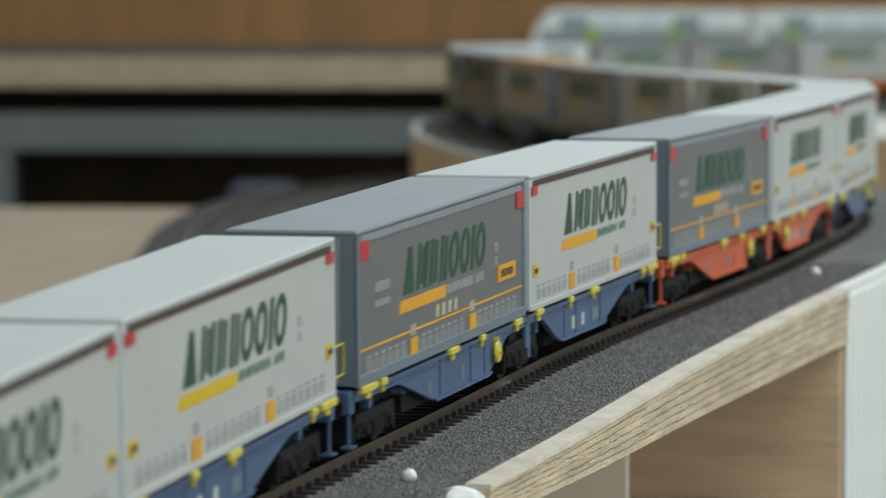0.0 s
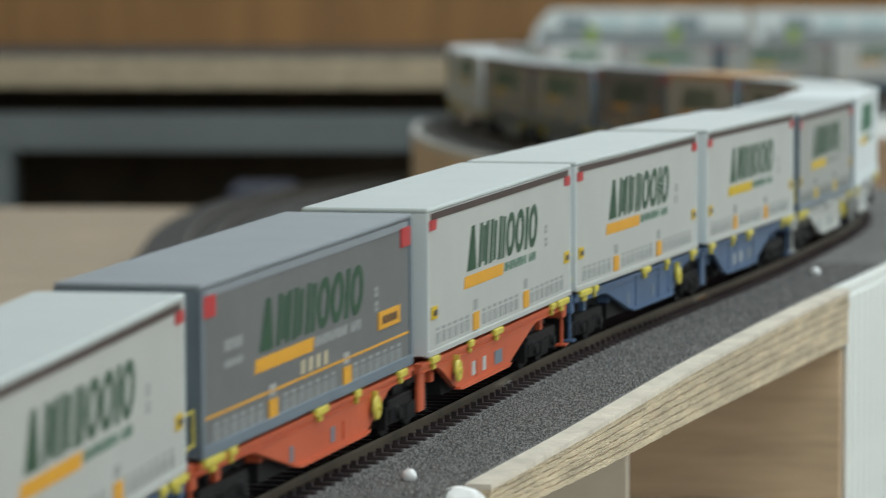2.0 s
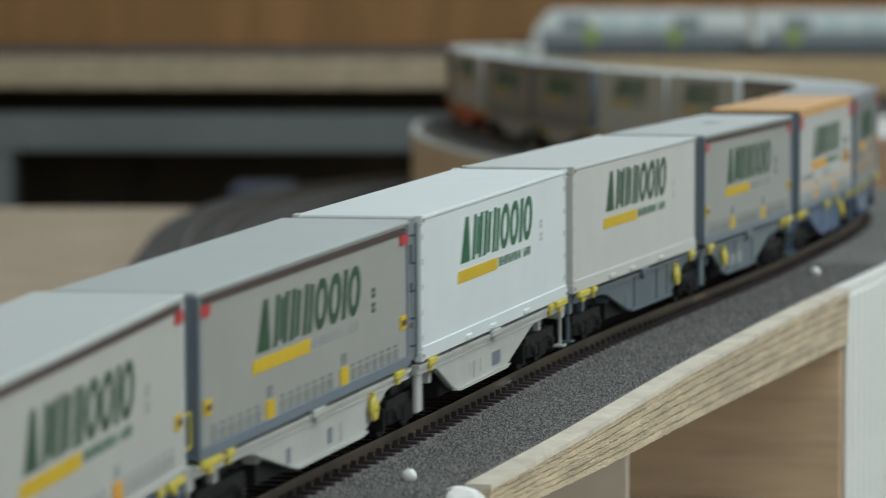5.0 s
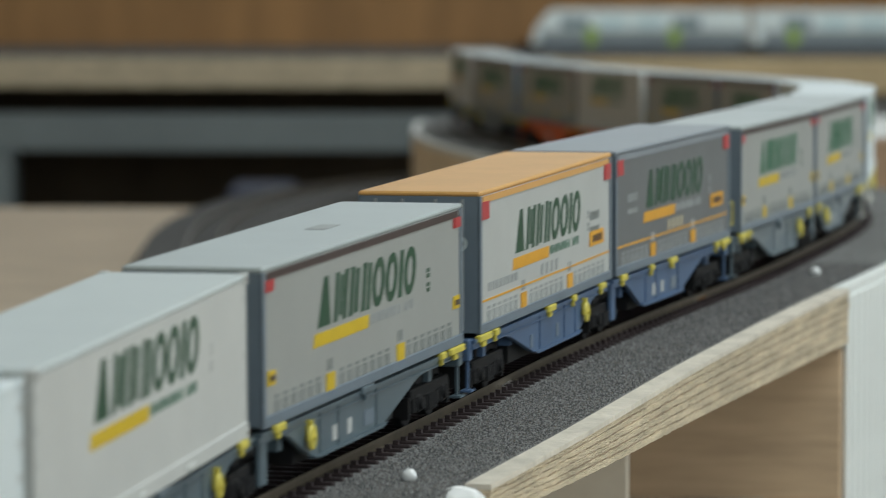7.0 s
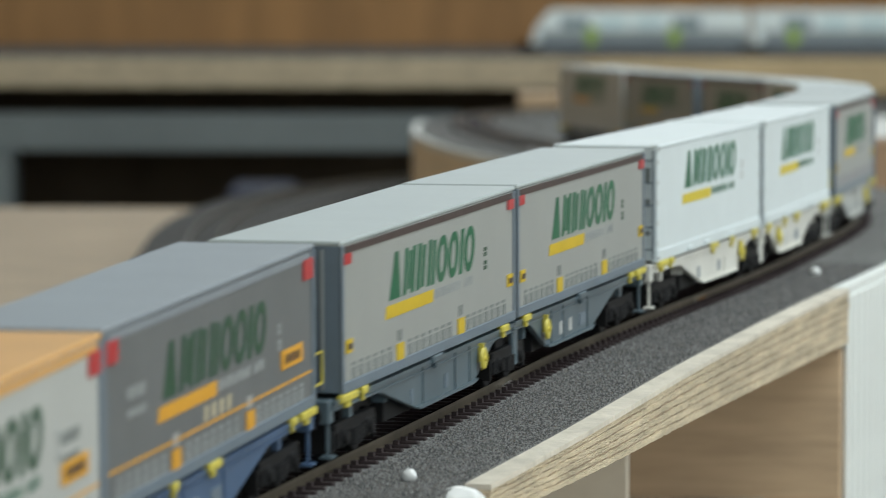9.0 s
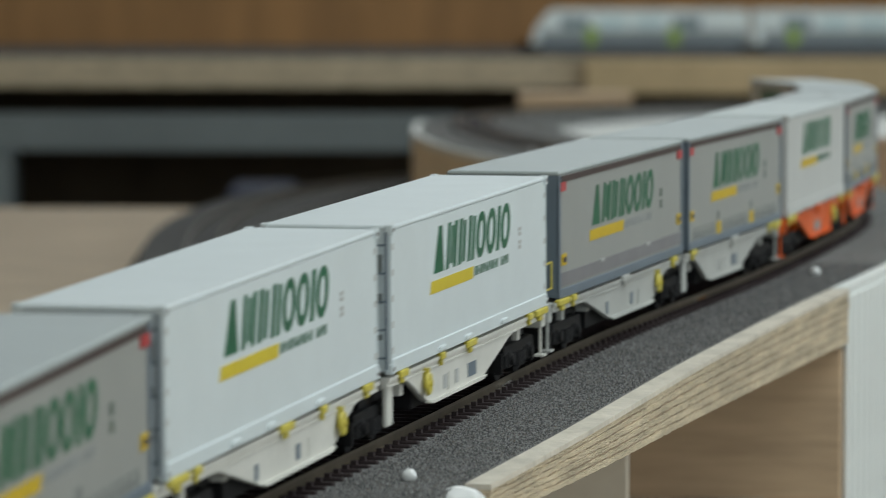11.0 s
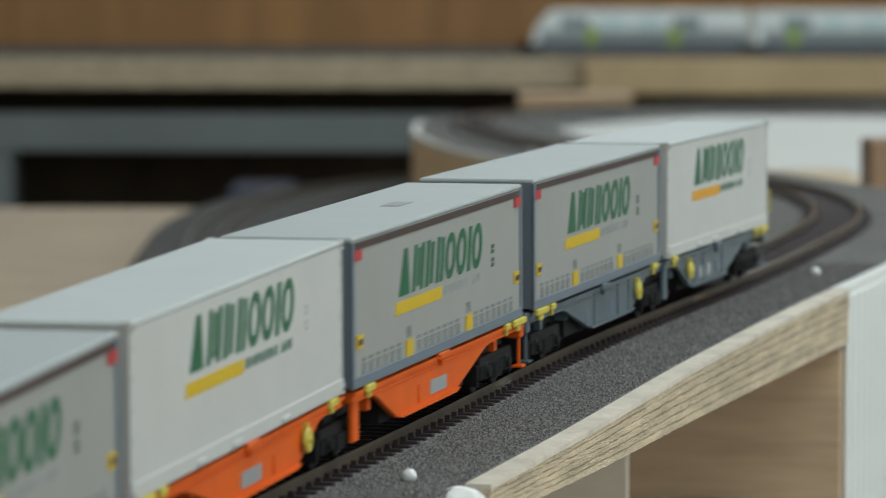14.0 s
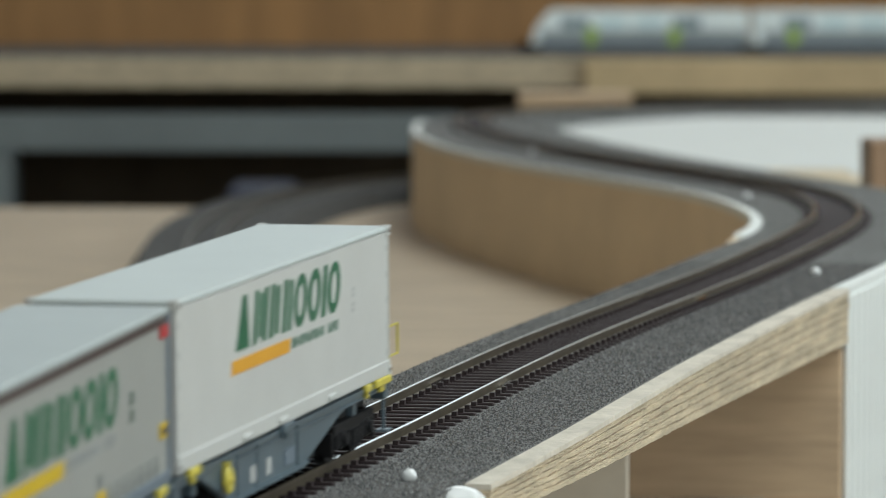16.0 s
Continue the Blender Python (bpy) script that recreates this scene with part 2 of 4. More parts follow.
def ribbon(rows, closed=True):
    """Skin through rows of points (each row a cross section)."""
    bm = bmesh.new()
    vs = [[bm.verts.new(p) for p in r] for r in rows]
    n = len(vs[0])
    for a, b in zip(vs, vs[1:]):
        for k in range(n if closed else n - 1):
            bm.faces.new((a[k], a[(k + 1) % n], b[(k + 1) % n], b[k]))
    if closed:
        bm.faces.new(vs[0][::-1])
        bm.faces.new(vs[-1])
    bmesh.ops.recalc_face_normals(bm, faces=bm.faces)
    return bm


INNER = smooth_curve([-3, 1.2, 1.45, 1.65, 1.80, 1.941, 2.1055, 2.311, 2.79, 3.03, 3.28, 5], [0.025, 0.0254, 0.0278, 0.0285, 0.0265, 0.0329, 0.0411, 0.0478, 0.0504, 0.0416, 0.0296, 0.03])
OUTER = smooth_curve([-3, 1.0, 1.15, 1.3, 1.45, 1.65, 1.9, 2.311, 2.70, 3.09, 3.55, 5], [0.039, 0.039, 0.0393, 0.0387, 0.0361, 0.0388, 0.046, 0.0528, 0.0583, 0.0533, 0.0313, 0.03])
BALLAST = -0.0033


def trackbed():
    rows = []
    for s in np.arange(s_of(-3.2), s_of(4.9), 0.02):
        y = float(on_line(s).y)
        a, b = float(INNER(y)[0]), float(OUTER(y)[0])
        rows.append([on_line(s, -a, BALLAST), on_line(s, b, BALLAST), on_line(s, b, -0.0150), on_line(s, -a, -0.0150)])
    structure(link("trackbed", ribbon(rows), M["ballast"]), "grey grit-covered roadbed winding under the model track", "trackbed")


def edge_strip(name, y0, y1, o0, o1, up, down, level, material):
    """A strip along the window-side edge; its underside is level or follows the line."""
    rows = []
    for s in np.linspace(s_of(y0), s_of(y1), max(3, int((y1 - y0) / 0.02))):
        y = float(on_line(s).y)
        b = float(OUTER(y)[0])
        r = [on_line(s, b + o0, up), on_line(s, b + o1, up), on_line(s, b + o1, down), on_line(s, b + o0, down)]
        if level is not None:
            r[2].z = r[3].z = level
        rows.append(r)
    return link(name, ribbon(rows), material)


LIP = 0.0058


def plywood_edge():
    """Bare plywood along the near edge of the roadbed, with its layers showing."""
    y0, y1, level = 1.031, 1.513, EYE - 0.1170
    top = edge_strip("plywood_board", y0, y1, -0.004, LIP, -0.0038, -0.0050, None, M["ply_face"])
    structure(top, "pale birch plywood board with layered raw edge", "plywood board")
    cuts = [0.0, 0.13, 0.17, 0.30, 0.345, 0.47, 0.515, 0.64, 0.685, 0.81, 0.85, 1.0]
    for k in range(11):
        rows = []
        for s in np.linspace(s_of(y0), s_of(y1), 420):
            b = float(OUTER(float(on_line(s).y))[0])
            zt = on_line(s, 0, -0.0050).z
            h = zt - level
            wob = [0.026 * noise.noise((s * 26, c * 40, 3.1)) + 0.011 * noise.noise((s * 95, c * 55, 1.7)) if 0 < c < 1 else 0 for c in cuts[k:k + 2]]
            jut = LIP - 0.0002 - (0.0003 if k % 2 else 0.0) + 0.0004 * noise.noise((s * 160, k * 7.3, 0)) + 0.0003 * noise.noise((s * 420, k * 3.1, 4))
            za, zb = zt - h * (cuts[k] + wob[0]), zt - h * (cuts[k + 1] + wob[1]) + 0.00005
            p, q = on_line(s, b - 0.004), on_line(s, b + jut)
            rows.append([Vector((p.x, p.y, za)), Vector((q.x, q.y, za)), Vector((q.x, q.y, zb)), Vector((p.x, p.y, zb))])
        part("veneer_layer", ribbon(rows), M["ply_dark" if k % 2 else "ply_light"], top, "darker end-grain veneer layer" if k % 2 else "")
    strip = edge_strip("white_edge_strip", 1.5135, 2.02, 0.0, 0.0046, -0.0036, -0.0122, None, M["white_paint"])
    structure(strip, "white painted edging strip beside the roadbed", "edge strip")


def inner_fascia():
    """The bent board that closes the inner side of the curve down to the lower deck."""
    rows = []
    for s in np.linspace(s_of(1.74), s_of(3.28), 80):
        y = float(on_line(s).y)
        a = float(INNER(y)[0])
        r = [on_line(s, -a - 0.0035, -0.0035), on_line(s, -a, -0.0035), on_line(s, -a, 0), on_line(s, -a - 0.0035, 0)]
        r[2].z = r[3].z = EYE - 0.164
        rows.append(r)
    structure(link("inner_fascia", ribbon(rows), M["fascia"]), "bent brown hardboard fascia below the inner curve", "fascia")
    rows = []
    for s in np.linspace(s_of(1.76), s_of(3.28), 70):
        y = float(on_line(s).y)
        a = float(INNER(y)[0])
        rows.append([on_line(s, -a - 0.0037, -0.0022), on_line(s, -a + 0.0006, -0.0026), on_line(s, -a + 0.0006, -0.0048), on_line(s, -a - 0.0037, -0.0060)])
    structure(link("fascia_top_edge", ribbon(rows), M["white_paint"]), "white plaster edge along the inner curve", "edge strip")


def plain_box(name, lo, hi, material, label, category, bevel=0.001, kind="structure"):
    c = [(a + b) / 2 for a, b in zip(lo, hi)]
    h = [(b - a) / 2 for a, b in zip(lo, hi)]
    ob = link(name, box_bm(-h[0], h[0], -h[1], h[1], -h[2], h[2], bevel=bevel), material)
    ob.location = c
    return tagged(ob, label, category, "", kind)


def under_frame():
    z = EYE
    plain_box("support_panel", (0.0570, 1.494, 0.35), (0.1237, 1.512, z - 0.1175), M["wood_panel"], "brown wooden panel holding up the track board", "support panel")
    plain_box("support_panel_rear", (0.0180, 1.46, 0.35), (0.0565, 1.478, z - 0.1175), M["cream_board"], "pale plywood panel under the track board", "support panel")
    rows = []
    for s in np.linspace(s_of(1.5135), s_of(2.25), 40):
        b = float(OUTER(float(on_line(s).y))[0])
        r = [on_line(s, b + 0.0010, -0.0119), on_line(s, b + 0.0045, -0.0119), on_line(s, b + 0.0045), on_line(s, b + 0.0010)]
        r[2].z = r[3].z = 0.0
        rows.append(r)
    post = structure(link("white_fascia", ribbon(rows), M["white_paint"]), "white ribbed panelling under the outer board edge", "panelling")
    s = s_of(1.5160)
    while s < s_of(1.90):
        p, d = on_line(s, float(OUTER(float(on_line(s).y))[0]) + 0.0046), on_line(s + 0.003) - on_line(s - 0.003)
        bm = box_bm(-0.0004, 0.0010, -0.0042, 0.0042, -0.55, -0.0002, bevel=0.0004)
        rib = part("rib", bm, M["white_paint"], post)
        rib.matrix_basis = Matrix.Translation((p.x, p.y, p.z - 0.0060)) @ Matrix.Rotation(math.atan2(-d.x, d.y), 4, "Z")
        s += 0.0125
    # the deck below, inside the curve
    plain_box("lower_deck", (-0.75, 0.35, z - 0.178), (0.10, 3.28, z - 0.164), M["lower_board"], "bare plywood lower deck inside the curve", "deck")
    for k, (lx, ly) in enumerate(((-0.70, 0.45), (-0.70, 3.30), (0.02, 0.45), (-0.08, 3.30))):
        plain_box("trestle_leg", (lx - 0.03, ly - 0.03, 0.0), (lx + 0.03, ly + 0.03, z - 0.178), M["wood_panel"], "wooden trestle leg under the deck", "leg")
    for lx, ly in ((0.90, 2.15), (0.90, 3.70), (0.34, 3.70)):
        plain_box("trestle_leg", (lx - 0.03, ly - 0.03, 0.0), (lx + 0.03, ly + 0.03, z - 0.132), M["wood_panel"], "wooden trestle leg under the deck", "leg")
    for yy in (-3.0, -1.9, -0.8, 0.1):
        p = on_line(s_of(yy), 0, -0.0302)
        plain_box("trestle_leg", (p.x - 0.03, p.y - 0.03, 0.0), (p.x + 0.03, p.y + 0.03, p.z - 0.001), M["wood_panel"], "wooden trestle leg under the deck", "leg")
    # white painted deck beyond the outer curve
    rows = []
    for s in np.linspace(s_of(2.10), s_of(3.88), 60):
        y = float(on_line(s).y)
        b = float(OUTER(y)[0])
        p = on_line(s, b - 0.004)
        rows.append([Vector((p.x, y, z - 0.120)), Vector((0.95, y, z - 0.120)), Vector((0.95, y, z - 0.132)), Vector((p.x, y, z - 0.132))])
    structure(link("white_deck", ribbon(rows), M["white_paint"]), "white painted board beyond the outer curve", "deck")
    plain_box("plywood_strip", (0.1750, 2.56, z - 0.1198), (0.2330, 2.80, z - 0.1172), M["ply_light"], "plywood strip lying on the white board", "plywood strip", kind="")
    plain_box("wooden_post", (0.2120, 2.40, z - 0.30), (0.285, 2.46, z - 0.0867), M["dark_wood"], "brown wooden post beside the outer curve", "post")
    plain_box("support_block", (0.062, 3.96, z - 0.20), (0.155, 4.05, z - 0.1045), M["wood_panel"], "brown wooden block below the far deck", "support block")


def lower_loop():
    """Another curve of track on the lower deck, out of use."""
    side = smooth_curve([0.0, 0.2, 0.4, 0.6, 0.8, 1.0], [-0.105, -0.125, -0.132, -0.105, -0.045, 0.045])
    away = smooth_curve([0.0, 0.2, 0.4, 0.6, 0.8, 1.0], [2.15, 2.50, 2.86, 3.18, 3.40, 3.55])

    def edge(u, off, z):
        x, y = float(side(u)[0]), float(away(u)[0])
        dx, dy = float(side(u + 0.01)[0]) - x, float(away(u + 0.01)[0]) - y
        d = math.hypot(dx, dy)
        return Vector((x - off * dy / d, y + off * dx / d, EYE + z))

    us = np.linspace(0, 1, 50)
    bed = link("lower_trackbed", ribbon([[edge(u, -0.036, -0.152), edge(u, 0.032, -0.152), edge(u, 0.040, -0.1638), edge(u, -0.044, -0.1638)] for u in us]), M["ballast_far"])
    structure(bed, "dark grit roadbed curving over the lower deck", "trackbed")
    board = link("lower_deck_end", ribbon([[edge(u, -0.048, -0.1642), edge(u, 0.046, -0.1642), edge(u, 0.046, -0.178), edge(u, -0.048, -0.178)] for u in np.linspace(0.66, 1, 20)]), M["lower_board"])
    structure(board, "bare plywood piece under the lower track", "deck")
    for o in (-0.0087, 0.0083):
        part("rail", ribbon([[edge(u, o, -0.1522), edge(u, o + 0.001, -0.1522), edge(u, o + 0.001, -0.1490), edge(u, o, -0.1490)] for u in us]), M["rail"], bed, "dull steel rail")


def far_side():
    z = EYE
    plain_box("far_deck", (-1.2, 5.0, z - 0.126), (0.145, 5.62, z - 0.0955), M["ply_light"], "long plywood deck along the far wall", "deck")
    plain_box("far_deck_end", (0.1455, 4.97, z - 0.131), (1.5, 5.62, z - 0.0955), M["tan_ply"], "yellowish plywood deck section along the far wall", "deck")
    plain_box("far_trackbed", (-1.2, 5.03, z - 0.0955), (1.5, 5.60, z - 0.0925), M["ballast_far"], "grey grit strip on the far deck", "trackbed")
    plain_box("back_wall", (-3.0, 5.66, 0.0), (3.0, 5.76, 1.25), M["backwall"], "orange-brown wood-panelled wall", "wall")
    # Upper wall is out of view: white and opening added for those reflections.
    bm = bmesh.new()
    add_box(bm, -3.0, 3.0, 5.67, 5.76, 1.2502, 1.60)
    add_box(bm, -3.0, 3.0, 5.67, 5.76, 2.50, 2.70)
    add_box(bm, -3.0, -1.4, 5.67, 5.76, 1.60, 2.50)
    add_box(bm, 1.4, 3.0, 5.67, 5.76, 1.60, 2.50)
    structure(link("back_wall_upper", bm, M["ceiling"]), "unseen white upper wall with an added opening for a lamp", "wall")
    plain_box("grey_beam", (-1.2, 4.96, z - 0.190), (0.02, 5.06, z - 0.153), M["grey_beam"], "grey painted cross beam under the far deck", "beam")
    plain_box("grey_leg", (-0.52, 4.95, 0.0), (-0.442, 5.05, z - 0.192), M["grey_beam"], "grey painted leg under the far deck", "leg")
    # Dark sheet put in to stand for the deep shade below the deck.
    plain_box("under_deck_panel", (-1.2, 5.25, 0.0), (1.5, 5.27, z - 0.131), M["under_deck_dark"], "dark sheet added for the shade under the far deck", "curtain")
    plain_box("blue_crate", (-0.205, 4.55, 0.6195), (-0.143, 4.75, z - 0.211), M["blue_bin"], "blue plastic crate on the floor below the deck", "crate", 0.004, "")
    plain_box("storage_shelf", (-1.2, 4.35, 0.595), (0.6, 5.2, 0.6195), M["under_deck_dark"], "dark storage shelf below the far deck", "shelf")


def room():
    # Floor is out of view; its tone is raised to bounce onto undersides.
    structure(link("floor", box_bm(-3, 3, -4, 5.66, -0.05, 0.0), M["room_floor"]), "worn wooden floor of the layout room", "floor")
    structure(link("ceiling", box_bm(-3.1, 3.1, -4.1, 5.76, 2.7, 2.8), M["ceiling"]), "plain white ceiling", "ceiling")
    # Left wall is unseen; warm tan picked to throw light on left-facing sides.
    structure(link("wall_left", box_bm(-3.1, -3.0, -4.1, 5.76, 0, 2.7), M["side_wall"]), "unseen pale wood-panelled wall, toned to bounce light", "wall")
    # This opening is made up, out of view, to seat the fill lamp.
    bm = bmesh.new()
    add_box(bm, -3, 3, -4.1, -4.0, 0, 1.28)
    add_box(bm, -3, 3, -4.1, -4.0, 2.42, 2.7)
    add_box(bm, -3, -0.92, -4.1, -4.0, 1.28, 2.42)
    add_box(bm, 2.12, 3, -4.1, -4.0, 1.28, 2.42)
    structure(link("wall_near", bm, M["room_wall"]), "plain pale unseen wall with a wide opening for a lamp", "wall")
    bm = bmesh.new()
    add_box(bm, 3.0, 3.1, -4.1, 5.76, 0, 1.3)
    add_box(bm, 3.0, 3.1, -4.1, 5.76, 2.65, 2.7)
    add_box(bm, 3.0, 3.1, -4.1, -0.6, 1.3, 2.65)
    add_box(bm, 3.0, 3.1, 3.0, 5.76, 1.3, 2.65)
    structure(link("wall_right", bm, M["room_wall"]), "plain pale unseen wall with a wide opening for a lamp", "wall")


def near_board():
    """The board that carries the line past the stand."""
    rows = []
    for s in np.arange(s_of(-3.2), s_of(1.02), 0.05):
        rows.append([on_line(s, -0.05, -0.0152), on_line(s, 0.0415, -0.0152), on_line(s, 0.0415, -0.030), on_line(s, -0.05, -0.030)])
    structure(link("near_board", ribbon(rows), M["ply_light"]), "plywood board below the nearest track", "deck")


def beads():
    spots = ((-0.0071, 1.0223), (0.1198, 1.5544), (0.1334, 2.123), (0.0509, 2.75))
    for x, y in spots:
        bm = bmesh.new()
        bmesh.ops.create_icosphere(bm, subdivisions=3, radius=0.0017)
        for v in bm.verts:
            v.co.z = v.co.z * 0.9 + 0.0002 * noise.noise(v.co * 900)
        add_box(bm, -0.00025, 0.00025, -0.00025, 0.00025, -0.004, -0.001)
        ob = link("pin", bm, M["bead"], smooth=True)
        ob.location = (x, y, float(LINE_Z(y)[0]) + EYE + BALLAST + 0.0014)
        tagged(ob, "small white round-headed pin stuck in the roadbed", "pin", "pins in the roadbed")
    bm = bmesh.new()
    bmesh.ops.create_icosphere(bm, subdivisions=3, radius=0.006)
    for v in bm.verts:
        v.co.z *= 0.55
        v.co += v.co * 0.25 * noise.noise(v.co * 260)
    p = on_line(s_of(1.022), 0.0410, -0.0062)
    ob = link("foam_blob", bm, M["bead"], smooth=True)
    ob.location = p
    tagged(ob, "blob of white filler at the board corner", "filler")


# ---- track ----
def track():
    root = new("model_track")
    tagged(root, "model railway track with dark sleepers and worn rails", "railway track")
    g = 0.00825
    for side in (-1, 1):
        rows = []
        for s in np.arange(s_of(-3.1), s_of(4.8), 0.012):
            o = side * (g + 0.0005)
            prof = ((-0.0004, 0), (0.0004, 0), (0.0004, -0.0006), (0.0002, -0.0008), (0.0002, -0.0021), (0.0007, -0.0025), (-0.0007, -0.0025), (-0.0002, -0.0021), (-0.0002, -0.0008), (-0.0004, -0.0006))
            rows.append([on_line(s, o + a, b) for a, b in prof])
        bm = ribbon(rows)
        for f in bm.faces:
            if f.normal.z > 0.9:
                f.material_index = 1
        part("rail", bm, [M["rail"], M["rail_top"]], root, "worn brown rail with a bright running surface")
        for y in (1.19, 1.437):
            s = s_of(y)
            o = side * (g + 0.0005)
            rows = [[on_line(s + k * 0.001, o + a, b) for a, b in ((-0.0011, -0.0012), (0.0011, -0.0012), (0.0013, -0.0023), (-0.0013, -0.0023))] for k in range(-7, 8)]
            part("rail_joiner", ribbon(rows), M["rail_top"], root, "bright metal rail joiner")
    pitch = 0.0068
    bm = bmesh.new()
    add_box(bm, -0.0138, 0.0138, -0.00115, 0.00115, -0.0050, -0.0026, bevel=0.0003)
    for sx in (-1, 1):
        for o in (-0.0016, 0.0016):
            x = sx * (g + 0.0005) + o
            add_box(bm, x - 0.0006, x + 0.0006, -0.0009, 0.0009, -0.0027, -0.0017)
    first = part("sleeper", bm, M["sleeper"], root)
    me = first.data
    rest = bmesh.new()
    s = s_of(0.78)
    k = 0
    while s < s_of(4.7):
        p, d = on_line(s), on_line(s + 0.003) - on_line(s - 0.003)
        yaw = math.atan2(-d.x, d.y)
        m = Matrix.Translation(p) @ Matrix.Rotation(yaw, 4, "Z")
        if k < 300:
            ob = first if k == 0 else new("sleeper", me)
            ob.parent = root
            ob.matrix_basis = m
        else:
            vs = add_box(rest, -0.0138, 0.0138, -0.0013, 0.0013, -0.0048, -0.0026)
            for v in vs:
                v.co = m @ v.co
        s += pitch
        k += 1
    tagged(part("sleeper_rest", rest, M["sleeper"], root), "", "", "", "stuff")


# ---- the train ----
BL, BW, FLOOR = 0.160, 0.0289, 0.0155
TALL = 0.0012                     # extra height of the white and dark grey curtain-sided boxes
SPEED = 0.2296
LAG_T = (0.0, 0.5, 1.0, 1.5, 2.0, 2.5, 3.0, 3.5, 4.0, 4.8, 5.6, 6.5, 7.0, 7.5, 8.0, 8.5, 9.0, 9.8, 10.7, 11.5, 12.0, 12.5, 13.0, 13.5, 14.0, 14.5, 15.0, 15.5, 16.0)
LAG_S = (0.0034, 0.0121, 0.0062, 0.0117, 0.0065, 0.0082, 0.0066, 0.0135, 0.0091, 0.0100, 0.0105, 0.0110, 0.0085, 0.0118, 0.0053, 0.0145, 0.0052, 0.0020, -0.0020, -0.0059, -0.0110, -0.0082, -0.0166, -0.0166, -0.0245, -0.0184, -0.0302, -0.0345, -0.0381)


def ride(ob, s0):
    """Key a thing that rolls along the line; s0: its middle at the start."""
    rows = []
    for k in range(33):
        t = k * 0.5
        s = s0 - SPEED * t + float(np.interp(t, LAG_T, LAG_S))
        a, b = on_line(s - 0.062), on_line(s + 0.062)
        y = (b - a).normalized()
        x = y.cross(Vector((0, 0, 1))).normalized()
        z = x.cross(y)
        m = Matrix((x, y, z)).transposed().to_4x4()
        m.translation = (a + b) / 2
        rows.append((t, m))
    walk(ob, rows)


def slab(bm, side, y0, y1, z0, z1, lean=0.0, proud=0.0):
    """A thin raised patch on a long side (side +1 or -1), y0..y1 from the near end, leaning with height."""
    x0, x1 = side * (BW / 2 - 0.0001), side * (BW / 2 + 0.00012 + proud)
    def yy(y):
        return -BL / 2 + y if side > 0 else BL / 2 - y
    a = [bm.verts.new((x1, yy(y), z)) for y, z in ((y0, z0), (y1, z0), (y1 + lean, z1), (y0 + lean, z1))]
    b = [bm.verts.new((x0, yy(y), z)) for y, z in ((y0, z0), (y1, z0), (y1 + lean, z1), (y0 + lean, z1))]
    bm.faces.new(a if side > 0 else a[::-1])
    for i in range(4):
        j = (i + 1) % 4
        f = (a[j], a[i], b[i], b[j])
        bm.faces.new(f if side > 0 else f[::-1])


def ring(bm, side, yc, zc, ry, rz, band, lean, seg=20):
    """A flat raised oval ring on a long side, leaning with height."""
    x0, x1 = side * (BW / 2 - 0.0001), side * (BW / 2 + 0.00012)
    sets = []
    for x in (x1, x0):
        for k in (1.0, 0.0):
            loop = []
            for n in range(seg):
                a = n * math.tau / seg
                y, z = (ry - band * (1 - k)) * math.cos(a), (rz - band * 0.75 * (1 - k)) * math.sin(a)
                u = yc + y + lean * z / (2 * rz)
                loop.append(bm.verts.new((x, -BL / 2 + u if side > 0 else BL / 2 - u, zc + z)))
            sets.append(loop)
    for n in range(seg):
        m = (n + 1) % seg
        for a, b in ((0, 1), (2, 0), (1, 3)):
            bm.faces.new((sets[a][n], sets[a][m], sets[b][m], sets[b][n]))
    bmesh.ops.recalc_face_normals(bm, faces=bm.faces)


def wedge(bm, side, y0, y1, z0, z1, lean):
    """A flat raised triangle on a long side."""
    x0, x1 = side * (BW / 2 - 0.0001), side * (BW / 2 + 0.00012)
    pts = ((y0, z0), (y1 - 0.0015, z0), ((y0 + y1) / 2 + lean + 0.0014, z1), ((y0 + y1) / 2 + lean - 0.0016, z1))
    a = [bm.verts.new((x1, -BL / 2 + y if side > 0 else BL / 2 - y, z)) for y, z in pts]
    b = [bm.verts.new((x0, -BL / 2 + y if side > 0 else BL / 2 - y, z)) for y, z in pts]
    bm.faces.new(a)
    for i in range(len(pts)):
        j = (i + 1) % len(pts)
        bm.faces.new((a[j], a[i], b[i], b[j]))
    bmesh.ops.recalc_face_normals(bm, faces=bm.faces)


def logo(side, z0, h, y0, length):
    """Plain shapes standing in for the company's mark: a wedge, leaning bars and oval rings."""
    bm = bmesh.new()
    lean = 0.0026
    u = length / 77.0
    wedge(bm, side, y0, y0 + 11.0 * u, z0, z0 + h, lean * 0.5)
    # bars: start, width, foot and head as shares of the height
    for c, w, a, b in ((11.8, 2.7, 0, 1), (15.6, 2.2, 0.1, 0.92), (18.6, 2.8, 0, 1), (23.4, 3.0, 0, 1), (27.6, 2.7, 0.04, 0.94),
                       (33.0, 2.9, 0, 1), (37.2, 2.6, 0.0, 0.96), (63.0, 3.0, 0, 1)):
        y = y0 + c * u + lean * a
        slab(bm, side, y, y + w * u, z0 + h * a, z0 + h * b, lean * (b - a))
    for c, r in ((46.0, 4.9), (56.6, 4.9), (72.0, 4.9)):
        ring(bm, side, y0 + c * u + lean / 2, z0 + h / 2, r * u, h * 0.515, 2.7 * u, lean)
    return bm


